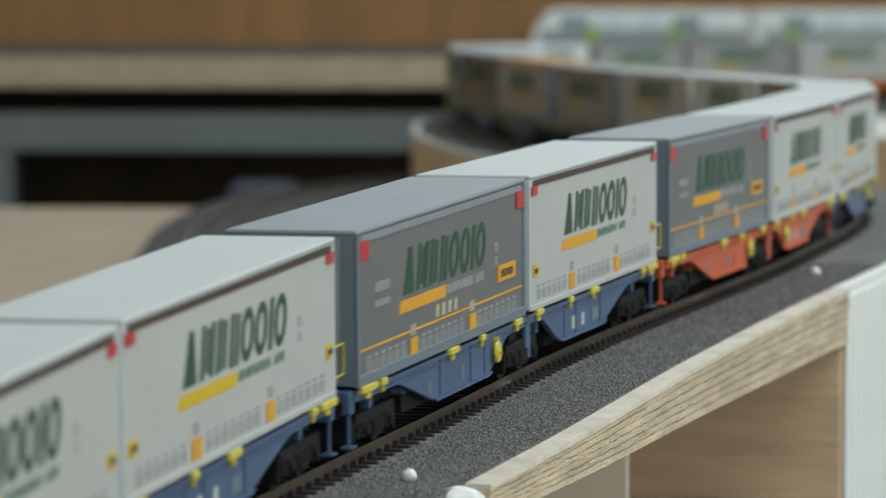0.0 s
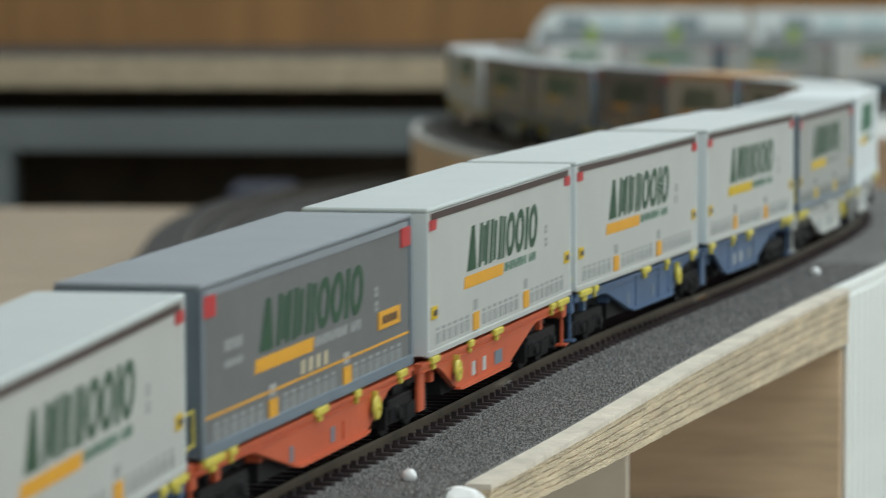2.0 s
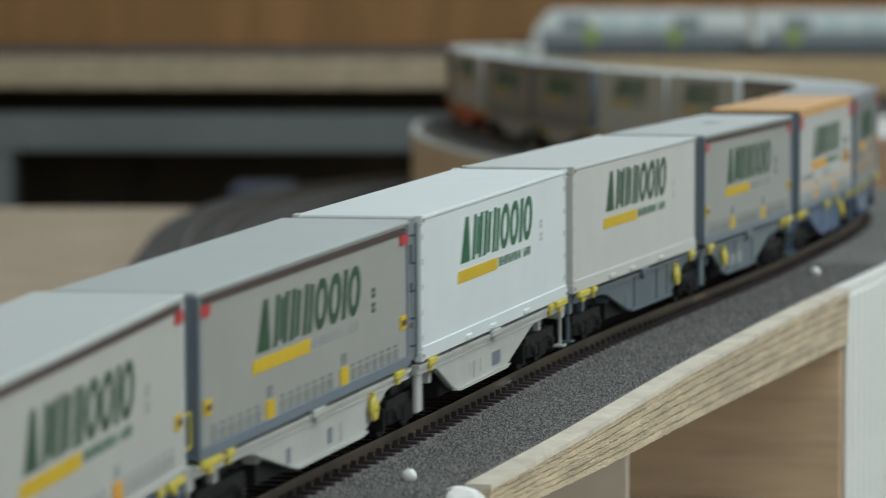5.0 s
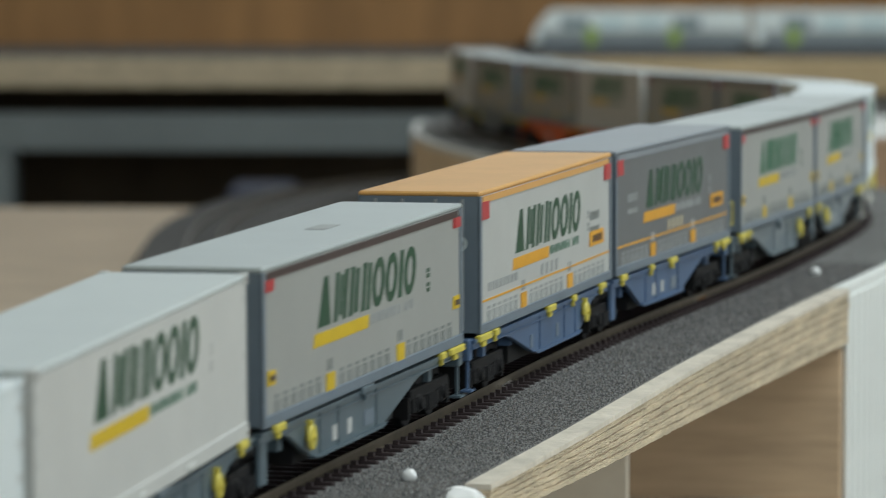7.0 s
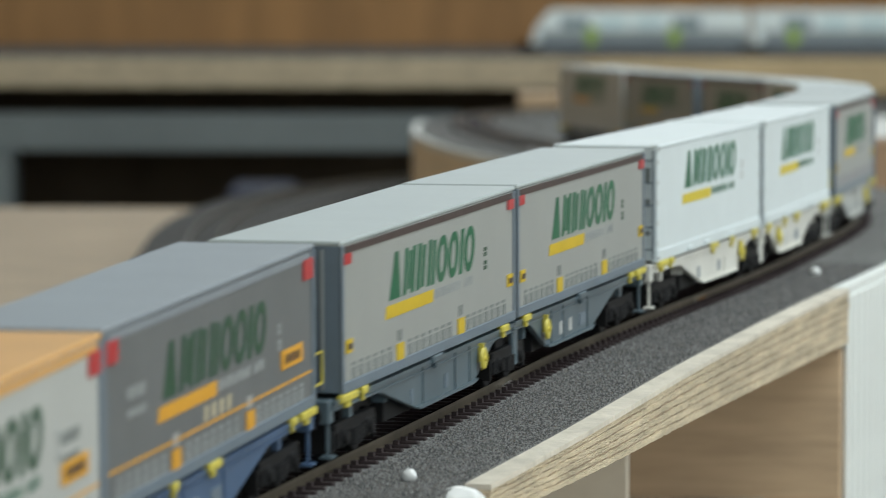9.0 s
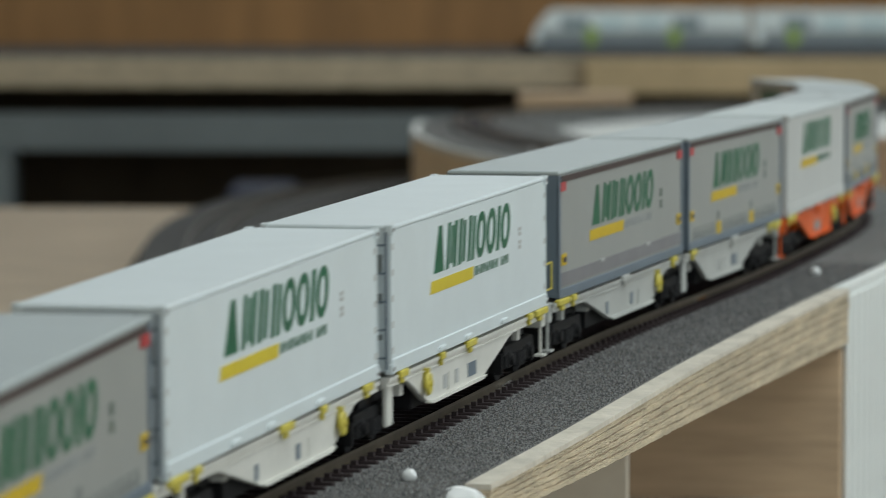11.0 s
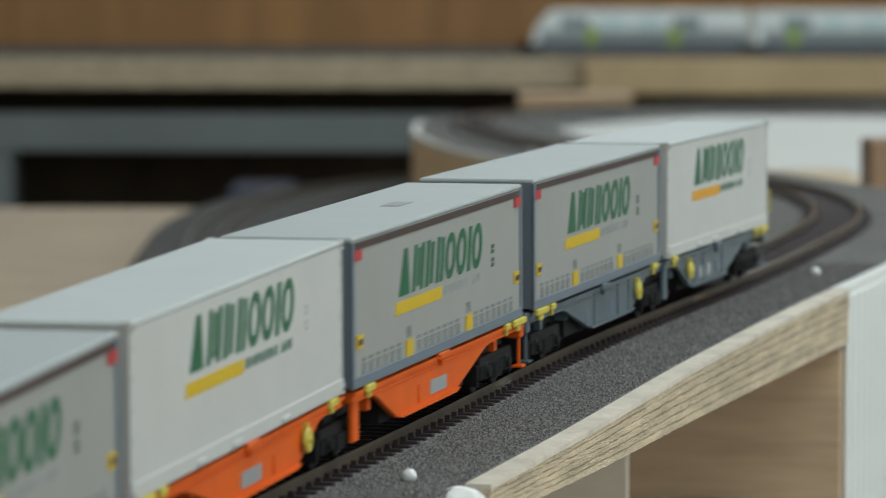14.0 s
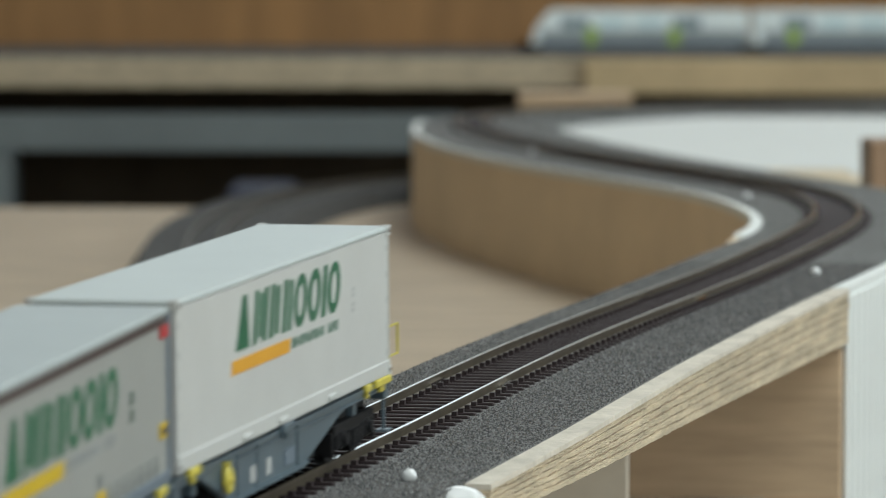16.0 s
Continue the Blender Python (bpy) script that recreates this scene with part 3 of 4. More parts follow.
def container(style):
    """style: name, wall, roof, end, green, bar, curtain, trim."""
    name, wall, roof, end, green, bar, curtain, trim, label = style
    steel = trim == "steel"
    grey_rail = curtain and (wall != "box_white" or trim == "line")
    root = new(name)
    tagged(root, label, "container", "containers on the train")
    marks = "mark_dark" if wall == "box_pale" else "mark_grey"
    hl, hw = BL / 2, BW / 2
    ROOF = 0.0482 + (TALL if curtain and wall != "box_pale" else 0.0)
    bm = bmesh.new()
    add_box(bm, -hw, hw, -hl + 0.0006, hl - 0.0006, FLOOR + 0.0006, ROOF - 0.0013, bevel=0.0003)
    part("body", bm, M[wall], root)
    bm = bmesh.new()
    add_box(bm, -hw - 0.00025, hw + 0.00025, -hl, hl, ROOF - 0.0014, ROOF - 0.0002, bevel=0.0004)
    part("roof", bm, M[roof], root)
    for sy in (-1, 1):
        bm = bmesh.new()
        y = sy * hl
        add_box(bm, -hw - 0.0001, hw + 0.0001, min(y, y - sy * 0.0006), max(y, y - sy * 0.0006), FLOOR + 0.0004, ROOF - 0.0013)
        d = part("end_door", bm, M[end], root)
        for x in (-0.0105, -0.0040, 0.0040, 0.0105):
            part("locking_rod", box_bm(x - 0.0003, x + 0.0003, min(y, y + sy * 0.0005), max(y, y + sy * 0.0005), FLOOR + 0.001, ROOF - 0.002), M["mark_grey"], d)
        if not curtain:
            for zc, hz in ((FLOOR + 0.0240, 0.0022), (FLOOR + 0.0165, 0.0011), (FLOOR + 0.0080, 0.0006)):
                part("door_label", box_bm(0.0098, 0.0126, min(y, y + sy * 0.0002), max(y, y + sy * 0.0002), zc - hz, zc + hz), M["mark_dark"], d)
        if curtain and end == "end_grey":
            for sx in (-1, 1):
                pb = bmesh.new()
                y1 = y - sy * 0.0022
                add_box(pb, sx * hw - 0.0004 if sx > 0 else -hw - 0.0003, sx * hw + 0.0003 if sx > 0 else -hw + 0.0004, min(y, y1), max(y, y1), FLOOR + 0.0003, ROOF - 0.0014)
                part("corner_post", pb, M[end], root, "grey steel corner post")
    bm = bmesh.new()
    for sx in (-1, 1):
        x = sx * hw
        add_box(bm, min(x - sx * 0.001, x + sx * 0.0004), max(x - sx * 0.001, x + sx * 0.0004), -hl + 0.0004, hl - 0.0004, FLOOR, FLOOR + (0.0024 if grey_rail else 0.0014 if curtain else 0.0032), bevel=0.0002)
    part("bottom_rail", bm, M["end_grey" if grey_rail else wall], root)
    if not curtain:
        for sx in (-1, 1):
            for sy in (-1, 1):
                for zc in (FLOOR + 0.0009, ROOF - 0.0012):
                    cb = bmesh.new()
                    x, y = sx * (hw - 0.0004), sy * (hl - 0.0010)
                    add_box(cb, x - 0.0009, x + 0.0009, y - 0.0012, y + 0.0012, zc - 0.0011, zc + 0.0012, bevel=0.0002)
                    part("corner_casting", cb, M[wall], root)
    if not curtain:
        for sx in (-1, 1):
            for y in (-0.034, -0.008, 0.030):
                x = sx * (hw + 0.0005)
                part("fork_pocket", box_bm(x - 0.0004, x + 0.0004, y - 0.0030, y + 0.0030, FLOOR + 0.0004, FLOOR + 0.0017, bevel=0.0003), M[wall], root)
            for sy in (-1, 1):
                for zc in (FLOOR + 0.0010, ROOF - 0.0012):
                    x, y = sx * (hw + 0.00045), sy * (hl - 0.0010)
                    part("casting_hole", box_bm(x - 0.00012, x + 0.00012, y - 0.0006, y + 0.0006, zc - 0.0004, zc + 0.0004), M["stripe"], root)
    if wall == "box_pure":
        bm = bmesh.new()
        for x in (hw - 0.0052, hw - 0.0008):
            add_box(bm, x - 0.00022, x + 0.00022, -hl - 0.0011, -hl - 0.0006, FLOOR + 0.001, ROOF - 0.0015)
        for k in range(5):
            z = FLOOR + 0.0035 + k * 0.0062
            add_box(bm, hw - 0.0052, hw - 0.0008, -hl - 0.0011, -hl - 0.0006, z - 0.00022, z + 0.00022)
        part("ladder", bm, M["end_grey"], root, "dark wire ladder on the end door")
    if trim == "patch":
        part("roof_patch", box_bm(-0.0015, 0.0030, 0.006, 0.018, ROOF - 0.0003, ROOF - 0.00005), M["mark_grey"], root, "small grey patch on the roof")
    if roof == "roof_orange":
        bm = bmesh.new()
        for k in range(16):
            a0, a1 = k * math.tau / 16, (k + 1) * math.tau / 16
            quad = [bm.verts.new((0.0100 + r * math.cos(a), -hl - 0.0006, 0.0370 + r * math.sin(a))) for r, a in ((0.0018, a0), (0.0018, a1), (0.0009, a1), (0.0009, a0))]
            bm.faces.new(quad)
        bmesh.ops.solidify(bm, geom=list(bm.faces), thickness=0.0003)
        part("end_mark", bm, M["box_pure"], root, "white ring mark on the end door")
    if not curtain:
        for sx in (-1, 1):
            for sy in (-1, 1):
                for k in range(5):
                    x, y, z = sx * (hw - 0.00032), sy * (hl - 0.0016), FLOOR + 0.005 + k * 0.0057
                    part("hinge", box_bm(x - 0.0004, x + 0.0004, y - 0.0009, y + 0.0009, z - 0.0007, z + 0.0007), M["mark_pale"], root)
    for side in (1, -1):
        if curtain:
            bm = bmesh.new()
            slab(bm, side, 0.0035, BL - 0.0035, ROOF - 0.0031, ROOF - 0.0016, 0, 0.0001)
            part("curtain_rail", bm, M["stripe" if trim != "line" else "roof_orange" if roof == "roof_orange" else "roof_grey"], root, "dark runner above the curtain")
            big = trim == "line"
            for y0 in (0.0018, BL - (0.0096 if big else 0.0078)):
                bm = bmesh.new()
                slab(bm, side, y0, y0 + (0.0078 if big else 0.0060), ROOF - (0.0070 if big else 0.0054), ROOF - (0.0028 if big else 0.0031), 0, 0.0003)
                part("corner_marker", bm, M["red"], root, "red reflective corner marker")
        z0, h = (0.0316, 0.0103) if curtain else (0.0339, 0.0105)
        lift = 0.0 if curtain else 0.0018
        part("logo", logo(side, z0, h, 0.0402, 0.0775), M[green], root, "slanting green company mark")
        bm = bmesh.new()
        slab(bm, side, 0.0368, 0.0790, 0.0277 + lift, 0.0305 + lift, 0.0008)
        part("underline", bm, M[bar], root, "bright slanting underline")
        bm = bmesh.new()
        for k in range(13):
            if k not in (9,):
                slab(bm, side, 0.0808 + k * 0.0028, 0.0808 + k * 0.0028 + 0.0011, 0.0282 + lift, 0.0303 + lift, 0.0004)
                slab(bm, side, 0.0821 + k * 0.0028, 0.0821 + k * 0.0028 + 0.0008, 0.0282 + lift + 0.0006 * (k % 2), 0.0303 + lift - 0.0008 * (k % 3 == 1), 0.0003)
        part("small_lettering", bm, M["mark_grey" if wall in ("box_grey", "box_pale") else "green_soft"], root, "row of small grey characters as plain bars")
        bm = bmesh.new()
        for dz in (0.0, 0.0012, 0.0032, 0.0044):
            slab(bm, side, 0.1285, 0.1310, 0.0305 + lift + dz, 0.0314 + lift + dz)
        part("code_mark", bm, M["green_dark" if trim in ("grey", "patch", "steel") else "mark_grey" if curtain else "mark_pale"], root)
        if steel:
            bm = bmesh.new()
            slab(bm, side, 0.0022, BL - 0.0022, FLOOR + 0.0030, FLOOR + 0.0064, 0, 0.0001)
            part("side_sill", bm, M["sill_grey"], root, "dull grey steel sill below the curtain")
            for y0 in (0.0490, 0.1080):
                bm = bmesh.new()
                slab(bm, side, y0, y0 + 0.0050, FLOOR + 0.0058, FLOOR + 0.0066, 0, 0.0004)
                part("sill_catch", bm, M["mark_pale"], root)
        elif curtain:
            bm = bmesh.new()
            for k in range(24):
                y0 = 0.0085 + k * 0.0060
                if abs(y0 - 0.0478) < 0.0062 or abs(y0 - 0.1038) < 0.0062:
                    continue
                slab(bm, side, y0, y0 + 0.0012, 0.0178, 0.0204)
                slab(bm, side, y0 + 0.0024, y0 + 0.0036, 0.0178, 0.0204)
                slab(bm, side, y0 + 0.0004, y0 + 0.0034, 0.0208, 0.0215)
            part("pallet_marking", bm, M[marks], root, "row of thin pallet position marks")
            for y0 in (0.0460, 0.1020):
                bm = bmesh.new()
                slab(bm, side, y0, y0 + 0.0062, 0.0174, 0.0214, 0, 0.0002)
                part("lifting_plate", bm, M["orange" if trim not in ("grey", "patch", "steel") else "yellow"], root, "orange lifting-point plate")
                bm = bmesh.new()
                for o in (0.0006, 0.0030):
                    slab(bm, side, y0 + o + 0.0006, y0 + o + 0.0020, 0.0220, 0.0244)
                part("pictogram", bm, M["mark_pale" if wall == "box_grey" else marks], root)
        if trim == "line":
            bm = bmesh.new()
            slab(bm, side, 0.003, BL - 0.003, 0.0228, 0.0233)
            part("side_line", bm, M["orange"], root, "thin orange line along the side")
            bm = bmesh.new()
            slab(bm, side, 0.1310, 0.1490, 0.0262, 0.0300, 0, 0.0002)
            part("warning_plate", bm, M["orange"], root, "orange plate with a dark bar")
            bm = bmesh.new()
            for k in range(5):
                slab(bm, side, 0.1338 + k * 0.0026, 0.1356 + k * 0.0026, 0.0272, 0.0290, 0, 0.0003)
            part("plate_text", bm, M["stripe"], root)
            for k in range(4):
                bm = bmesh.new()
                slab(bm, side, 0.0700 + k * 0.0058, 0.0700 + k * 0.0058 + 0.0026, 0.0238, 0.0266, 0.0004)
                part("diamond_mark", bm, M["mark_buff" if wall == "box_grey" else "mark_grey"], root)
            bm = bmesh.new()
            tz, ty = (0.0345, 0.0165) if wall == "box_grey" else (0.0330, 0.1320)
            for k in range(5):
                slab(bm, side, ty + k * 0.0025, ty + k * 0.0025 + 0.0017, tz, tz + 0.0022)
                slab(bm, side, ty + k * 0.0025, ty + k * 0.0025 + 0.0019, tz - 0.0032, tz - 0.0018)
            part("data_lettering", bm, M["mark_dark" if wall == "box_white" else "mark_grey"], root, "small block of characters as plain bars")
            if wall == "box_white":
                bm = bmesh.new()
                for k in range(8):
                    slab(bm, side, 0.0100 + k * 0.0042, 0.0128 + k * 0.0042, 0.0250, 0.0270)
                part("stencil_row", bm, M["mark_grey"], root, "row of grey stencilled bars")
        elif curtain:
            for y0, zb in ((0.1515, 0.0242), (0.0035, 0.0238)):
                bm = bmesh.new()
                slab(bm, side, y0, y0 + 0.0054, zb, zb + 0.0029, 0, 0.0002)
                part("number_plate", bm, M["yellow"], root, "small yellow plate with a dark bar")
                bm = bmesh.new()
                slab(bm, side, y0 + 0.0012, y0 + 0.0044, zb + 0.0008, zb + 0.0020, 0, 0.0004)
                part("plate_text", bm, M["stripe"], root)
    return root


def bogie(parent, yc, name="bogie"):
    bm = bmesh.new()
    for sx in (-1, 1):
        x = sx * 0.0112
        add_box(bm, x - 0.0011, x + 0.0011, yc - 0.0165, yc + 0.0165, 0.0064, 0.0088, bevel=0.0003)
        add_box(bm, x - 0.0013, x + 0.0013, yc - 0.0046, yc + 0.0046, 0.0028, 0.0068, bevel=0.0004)
        for k in (-1, 0, 1):
            bmesh.ops.create_cone(bm, cap_ends=True, segments=10, radius1=0.0011, radius2=0.0011, depth=0.0036, matrix=Matrix.Translation((x + sx * 0.0010, yc + k * 0.0026, 0.0047)))
        for o in (-0.0105, 0.0105):
            add_box(bm, x - 0.0013, x + 0.0016, yc + o - 0.0021, yc + o + 0.0021, 0.0032, 0.0074, bevel=0.0005)
            bmesh.ops.create_cone(bm, cap_ends=True, segments=14, radius1=0.0016, radius2=0.0013, depth=0.0012, matrix=Matrix.Translation((x + sx * 0.0018, yc + o, 0.0053)) @ Matrix.Rotation(radians(90 * sx), 4, "Y"))
            for e in (-0.0036, 0.0036):
                bmesh.ops.create_cone(bm, cap_ends=True, segments=10, radius1=0.0010, radius2=0.0010, depth=0.0034, matrix=Matrix.Translation((x + sx * 0.0004, yc + o + e, 0.0052)))
        for e in (-0.0172, 0.0172):
            add_box(bm, x - 0.0010, x + 0.0008, yc + e - 0.0007, yc + e + 0.0007, 0.0022, 0.0072)
    add_box(bm, -0.0105, 0.0105, yc - 0.0060, yc + 0.0060, 0.0030, 0.0110)
    for e in (-0.0168, 0.0168):
        add_box(bm, -0.0105, 0.0105, yc + e - 0.0008, yc + e + 0.0008, 0.0026, 0.0088)
    b = part(name, bm, M["dark"], parent, "black two-axle bogie")
    for o in (-0.0105, 0.0105):
        bm = bmesh.new()
        for sx in (-1, 1):
            bmesh.ops.create_cone(bm, cap_ends=True, segments=20, radius1=0.0053, radius2=0.0053, depth=0.0022, matrix=Matrix.Translation((sx * 0.0083, yc + o, 0.0053)) @ Matrix.Rotation(radians(90), 4, "Y"))
            bmesh.ops.create_cone(bm, cap_ends=True, segments=20, radius1=0.0060, radius2=0.0060, depth=0.0006, matrix=Matrix.Translation((sx * 0.0073, yc + o, 0.0058)) @ Matrix.Rotation(radians(90), 4, "Y"))
        bmesh.ops.create_cone(bm, cap_ends=True, segments=8, radius1=0.0009, radius2=0.0009, depth=0.018, matrix=Matrix.Translation((0, yc + o, 0.0053)) @ Matrix.Rotation(radians(90), 4, "Y"))
        part("wheelset", bm, M["dark"], b)


def platform(paint, outer, label, railed):
    """Half of a jointed container wagon; outer: -1 when its free end leads, +1 when it trails."""
    root = new("container_wagon")
    tagged(root, label, "wagon", "wagons of the train")
    m = M[paint]
    q = -outer                       # toward the joint
    h = 0.0835
    bm = bmesh.new()
    add_box(bm, -0.0118, 0.0118, -h + 0.004, h - 0.004, 0.0116, 0.0138, bevel=0.0003)
    for y in (-0.06, -0.03, 0.0, 0.03, 0.06):
        add_box(bm, -0.0118, 0.0118, y - 0.0015, y + 0.0015, 0.0085, 0.0117)
    part("floor_frame", bm, m, root)
    out = [(0.0815, 0.0147), (-0.0815, 0.0147), (-0.0815, 0.0124), (-0.0450, 0.0122), (-0.0400, 0.0116), (-0.0350, 0.0104), (-0.0150, 0.0058), (-0.0120, 0.0051), (-0.0085, 0.0049),
           (0.0395, 0.0049), (0.0430, 0.0052), (0.0465, 0.0062), (0.0580, 0.0106), (0.0615, 0.0118), (0.0650, 0.0123), (0.0815, 0.0124)]
    out = [(y * q, z) for y, z in out]
    for sx in (-1, 1):
        x = sx * 0.0132
        beam = part("side_beam", prism_bm(out, x - 0.0007, x + 0.0007), m, root)
        xo = x + sx * 0.0007
        bm = prism_bm([(y * q, z) for y, z in ((-0.0135, 0.0054), (-0.0100, 0.0046), (0.0400, 0.0046), (0.0440, 0.0051), (0.0435, 0.0056), (0.0395, 0.0052))], min(x, xo + sx * 0.0007), max(x, xo + sx * 0.0007))
        part("bottom_flange", bm, m, beam)
        part("top_flange", box_bm(min(xo, xo + sx * 0.0006), max(xo, xo + sx * 0.0006), -0.0815, 0.0815, 0.0139, 0.0147), m, beam)
        part("lower_lip", box_bm(min(xo, xo + sx * 0.0003), max(xo, xo + sx * 0.0003), -0.0805, 0.0805, 0.0125, 0.0128), m, beam)
        ribs = ((-0.0060, 0.0052, 0.0138), (0.0240, 0.0052, 0.0138), (0.0380, 0.0054, 0.0138)) if paint in ("wagon_blue", "wagon_slate") else ((0.0240, 0.0060, 0.0100),)
        for y, z0, z1 in ribs:
            part("stiffener", box_bm(min(xo, xo + sx * 0.0003), max(xo, xo + sx * 0.0003), y * q - 0.0004, y * q + 0.0004, z0, z1), m, beam)
        marks = ((-0.016, 0.0012, M["end_grey"]), (0.0155, 0.0014, M["end_grey"])) if outer < 0 else ((0.0270, 0.0016, M["mark_pale"]), (0.0155, 0.0016, M["mark_pale"]), (0.0000, 0.0040, M["end_grey"]))
        if paint == "wagon_orange":
            marks = ((0.0060, 0.0075, M["mark_grey"]),)
        for y, w, mm in marks:
            part("data_panel", box_bm(min(xo, xo + sx * 0.0002), max(xo, xo + sx * 0.0002), y * q - w, y * q + w, 0.0066, 0.0098), mm, beam, "small data panel with unreadable bars")
        spots = ((-0.0725, 0.0048), (-0.0600, 0.0016), (0.0040, 0.0034), (0.0330, 0.0014), (0.0700, 0.0026))
        for y, w in spots if paint in ("wagon_blue", "wagon_red", "wagon_white") else (spots[0], spots[1], spots[2], spots[4]):
            bm = bmesh.new()
            add_box(bm, min(xo, xo + sx * 0.0014), max(xo, xo + sx * 0.0014), y * q - w * 1.35, y * q + w * 1.35, 0.0138, 0.0155, bevel=0.0003)
            add_box(bm, min(xo, xo + sx * 0.0010), max(xo, xo + sx * 0.0010), y * q - w * 0.35, y * q + w * 0.35, 0.0124, 0.0142, bevel=0.0002)
            plain = paint in ("wagon_slate", "wagon_orange", "wagon_pale") and abs(y) < 0.05
            part("load_latch", bm, m if plain else M["spigot"], root, "folding load latch in the wagon's paint" if plain else "yellow folding load latch")
        if outer < 0 or paint in ("wagon_red", "wagon_white", "wagon_slate"):
            bm = bmesh.new()
            yv = 0.0475 * q
            bmesh.ops.create_cone(bm, cap_ends=True, segments=20, radius1=0.0027, radius2=0.0024, depth=0.0006, matrix=Matrix.Translation((x + sx * 0.0020, yv, 0.0098)) @ Matrix.Rotation(radians(90), 4, "Y"))
            bmesh.ops.create_cone(bm, cap_ends=True, segments=10, radius1=0.0008, radius2=0.0006, depth=0.0008, matrix=Matrix.Translation((x + sx * 0.0024, yv, 0.0098)) @ Matrix.Rotation(radians(90 * sx), 4, "Y"))
            add_box(bm, min(x, x + sx * 0.0020), max(x, x + sx * 0.0020), yv - 0.0006, yv + 0.0006, 0.0090, 0.0134)
            part("brake_wheel", bm, M["spigot"], root, "yellow hand-brake wheel")
    # black filler added for the shade under the floor, and the joint's hanging plate
    bm = bmesh.new()
    add_box(bm, -0.0088, 0.0088, -0.079, 0.079, 0.0080, 0.0117)
    lo, hi = sorted((-0.030 * q, 0.048 * q))
    add_box(bm, -0.0110, 0.0110, lo, hi, 0.0040, 0.0090)
    for y in (-0.010, 0.020):
        bmesh.ops.create_cone(bm, cap_ends=True, segments=12, radius1=0.0024, radius2=0.0024, depth=0.016, matrix=Matrix.Translation((0.0, y * q, 0.0052)) @ Matrix.Rotation(radians(90), 4, "Y"))
    part("underframe_gear", bm, M["dark"], root, "black filler gear darkening the space under the floor")
    if outer > 0:
        for sx in (-1, 1):
            lo, hi = sorted((0.0742 * q, 0.0792 * q))
            part("joint_plate", box_bm(sx * 0.0128 - 0.0006, sx * 0.0128 + 0.0006, lo, hi, 0.0036, 0.0126, bevel=0.0003), m, root, "plate hanging beside the joint")
    # free end: head beam, buffers, steps, rails
    ye = outer * 0.0815
    bm = bmesh.new()
    add_box(bm, -0.0135, 0.0135, ye - 0.0018, ye + 0.0018, 0.0098, 0.0150, bevel=0.0004)
    part("head_beam", bm, m, root)
    for sx in (-1, 1):
        bm = bmesh.new()
        bmesh.ops.create_cone(bm, cap_ends=True, segments=16, radius1=0.0011, radius2=0.0011, depth=0.0040, matrix=Matrix.Translation((sx * 0.0100, ye + outer * 0.0032, 0.0120)) @ Matrix.Rotation(radians(90), 4, "X"))
        bmesh.ops.create_cone(bm, cap_ends=True, segments=20, radius1=0.0027, radius2=0.0027, depth=0.0007, matrix=Matrix.Translation((sx * 0.0100, ye + outer * 0.0054, 0.0120)) @ Matrix.Rotation(radians(90), 4, "X"))
        part("buffer", bm, M["dark"], root, "dark round buffer")
        bm = bmesh.new()
        add_box(bm, sx * 0.0126 - 0.0003, sx * 0.0126 + 0.0003, ye - 0.0005, ye + 0.0005, 0.0030, 0.0100)
        add_box(bm, sx * 0.0126 - 0.0013, sx * 0.0126 + 0.0013, ye - 0.0020, ye + 0.0020, 0.0026, 0.0031)
        part("step", bm, m, root)
    if railed:
        bm = bmesh.new()
        a, b = ye + outer * 0.0022, ye + outer * 0.0108
        for y, z0, z1 in ((a, 0.0135, 0.0255), (b, 0.0185, 0.0255)):
            add_box(bm, 0.0130, 0.0134, y - 0.0003, y + 0.0003, z0, z1)
        lo, hi = sorted((a, b))
        add_box(bm, 0.0130, 0.0134, lo, hi, 0.0251, 0.0255)
        add_box(bm, 0.0130, 0.0134, lo, hi, 0.0185, 0.0189)
        part("grab_rail", bm, M["spigot"], root, "yellow wire grab rail")
    lo, hi = sorted((ye + outer * 0.0016, ye + outer * 0.0075))
    part("coupler", box_bm(-0.0014, 0.0014, lo, hi, 0.0082, 0.0102, bevel=0.0003), M["dark"], root, "black coupler")
    bogie(root, outer * 0.058)
    if outer < 0:
        bogie(root, q * 0.0843)
    return root


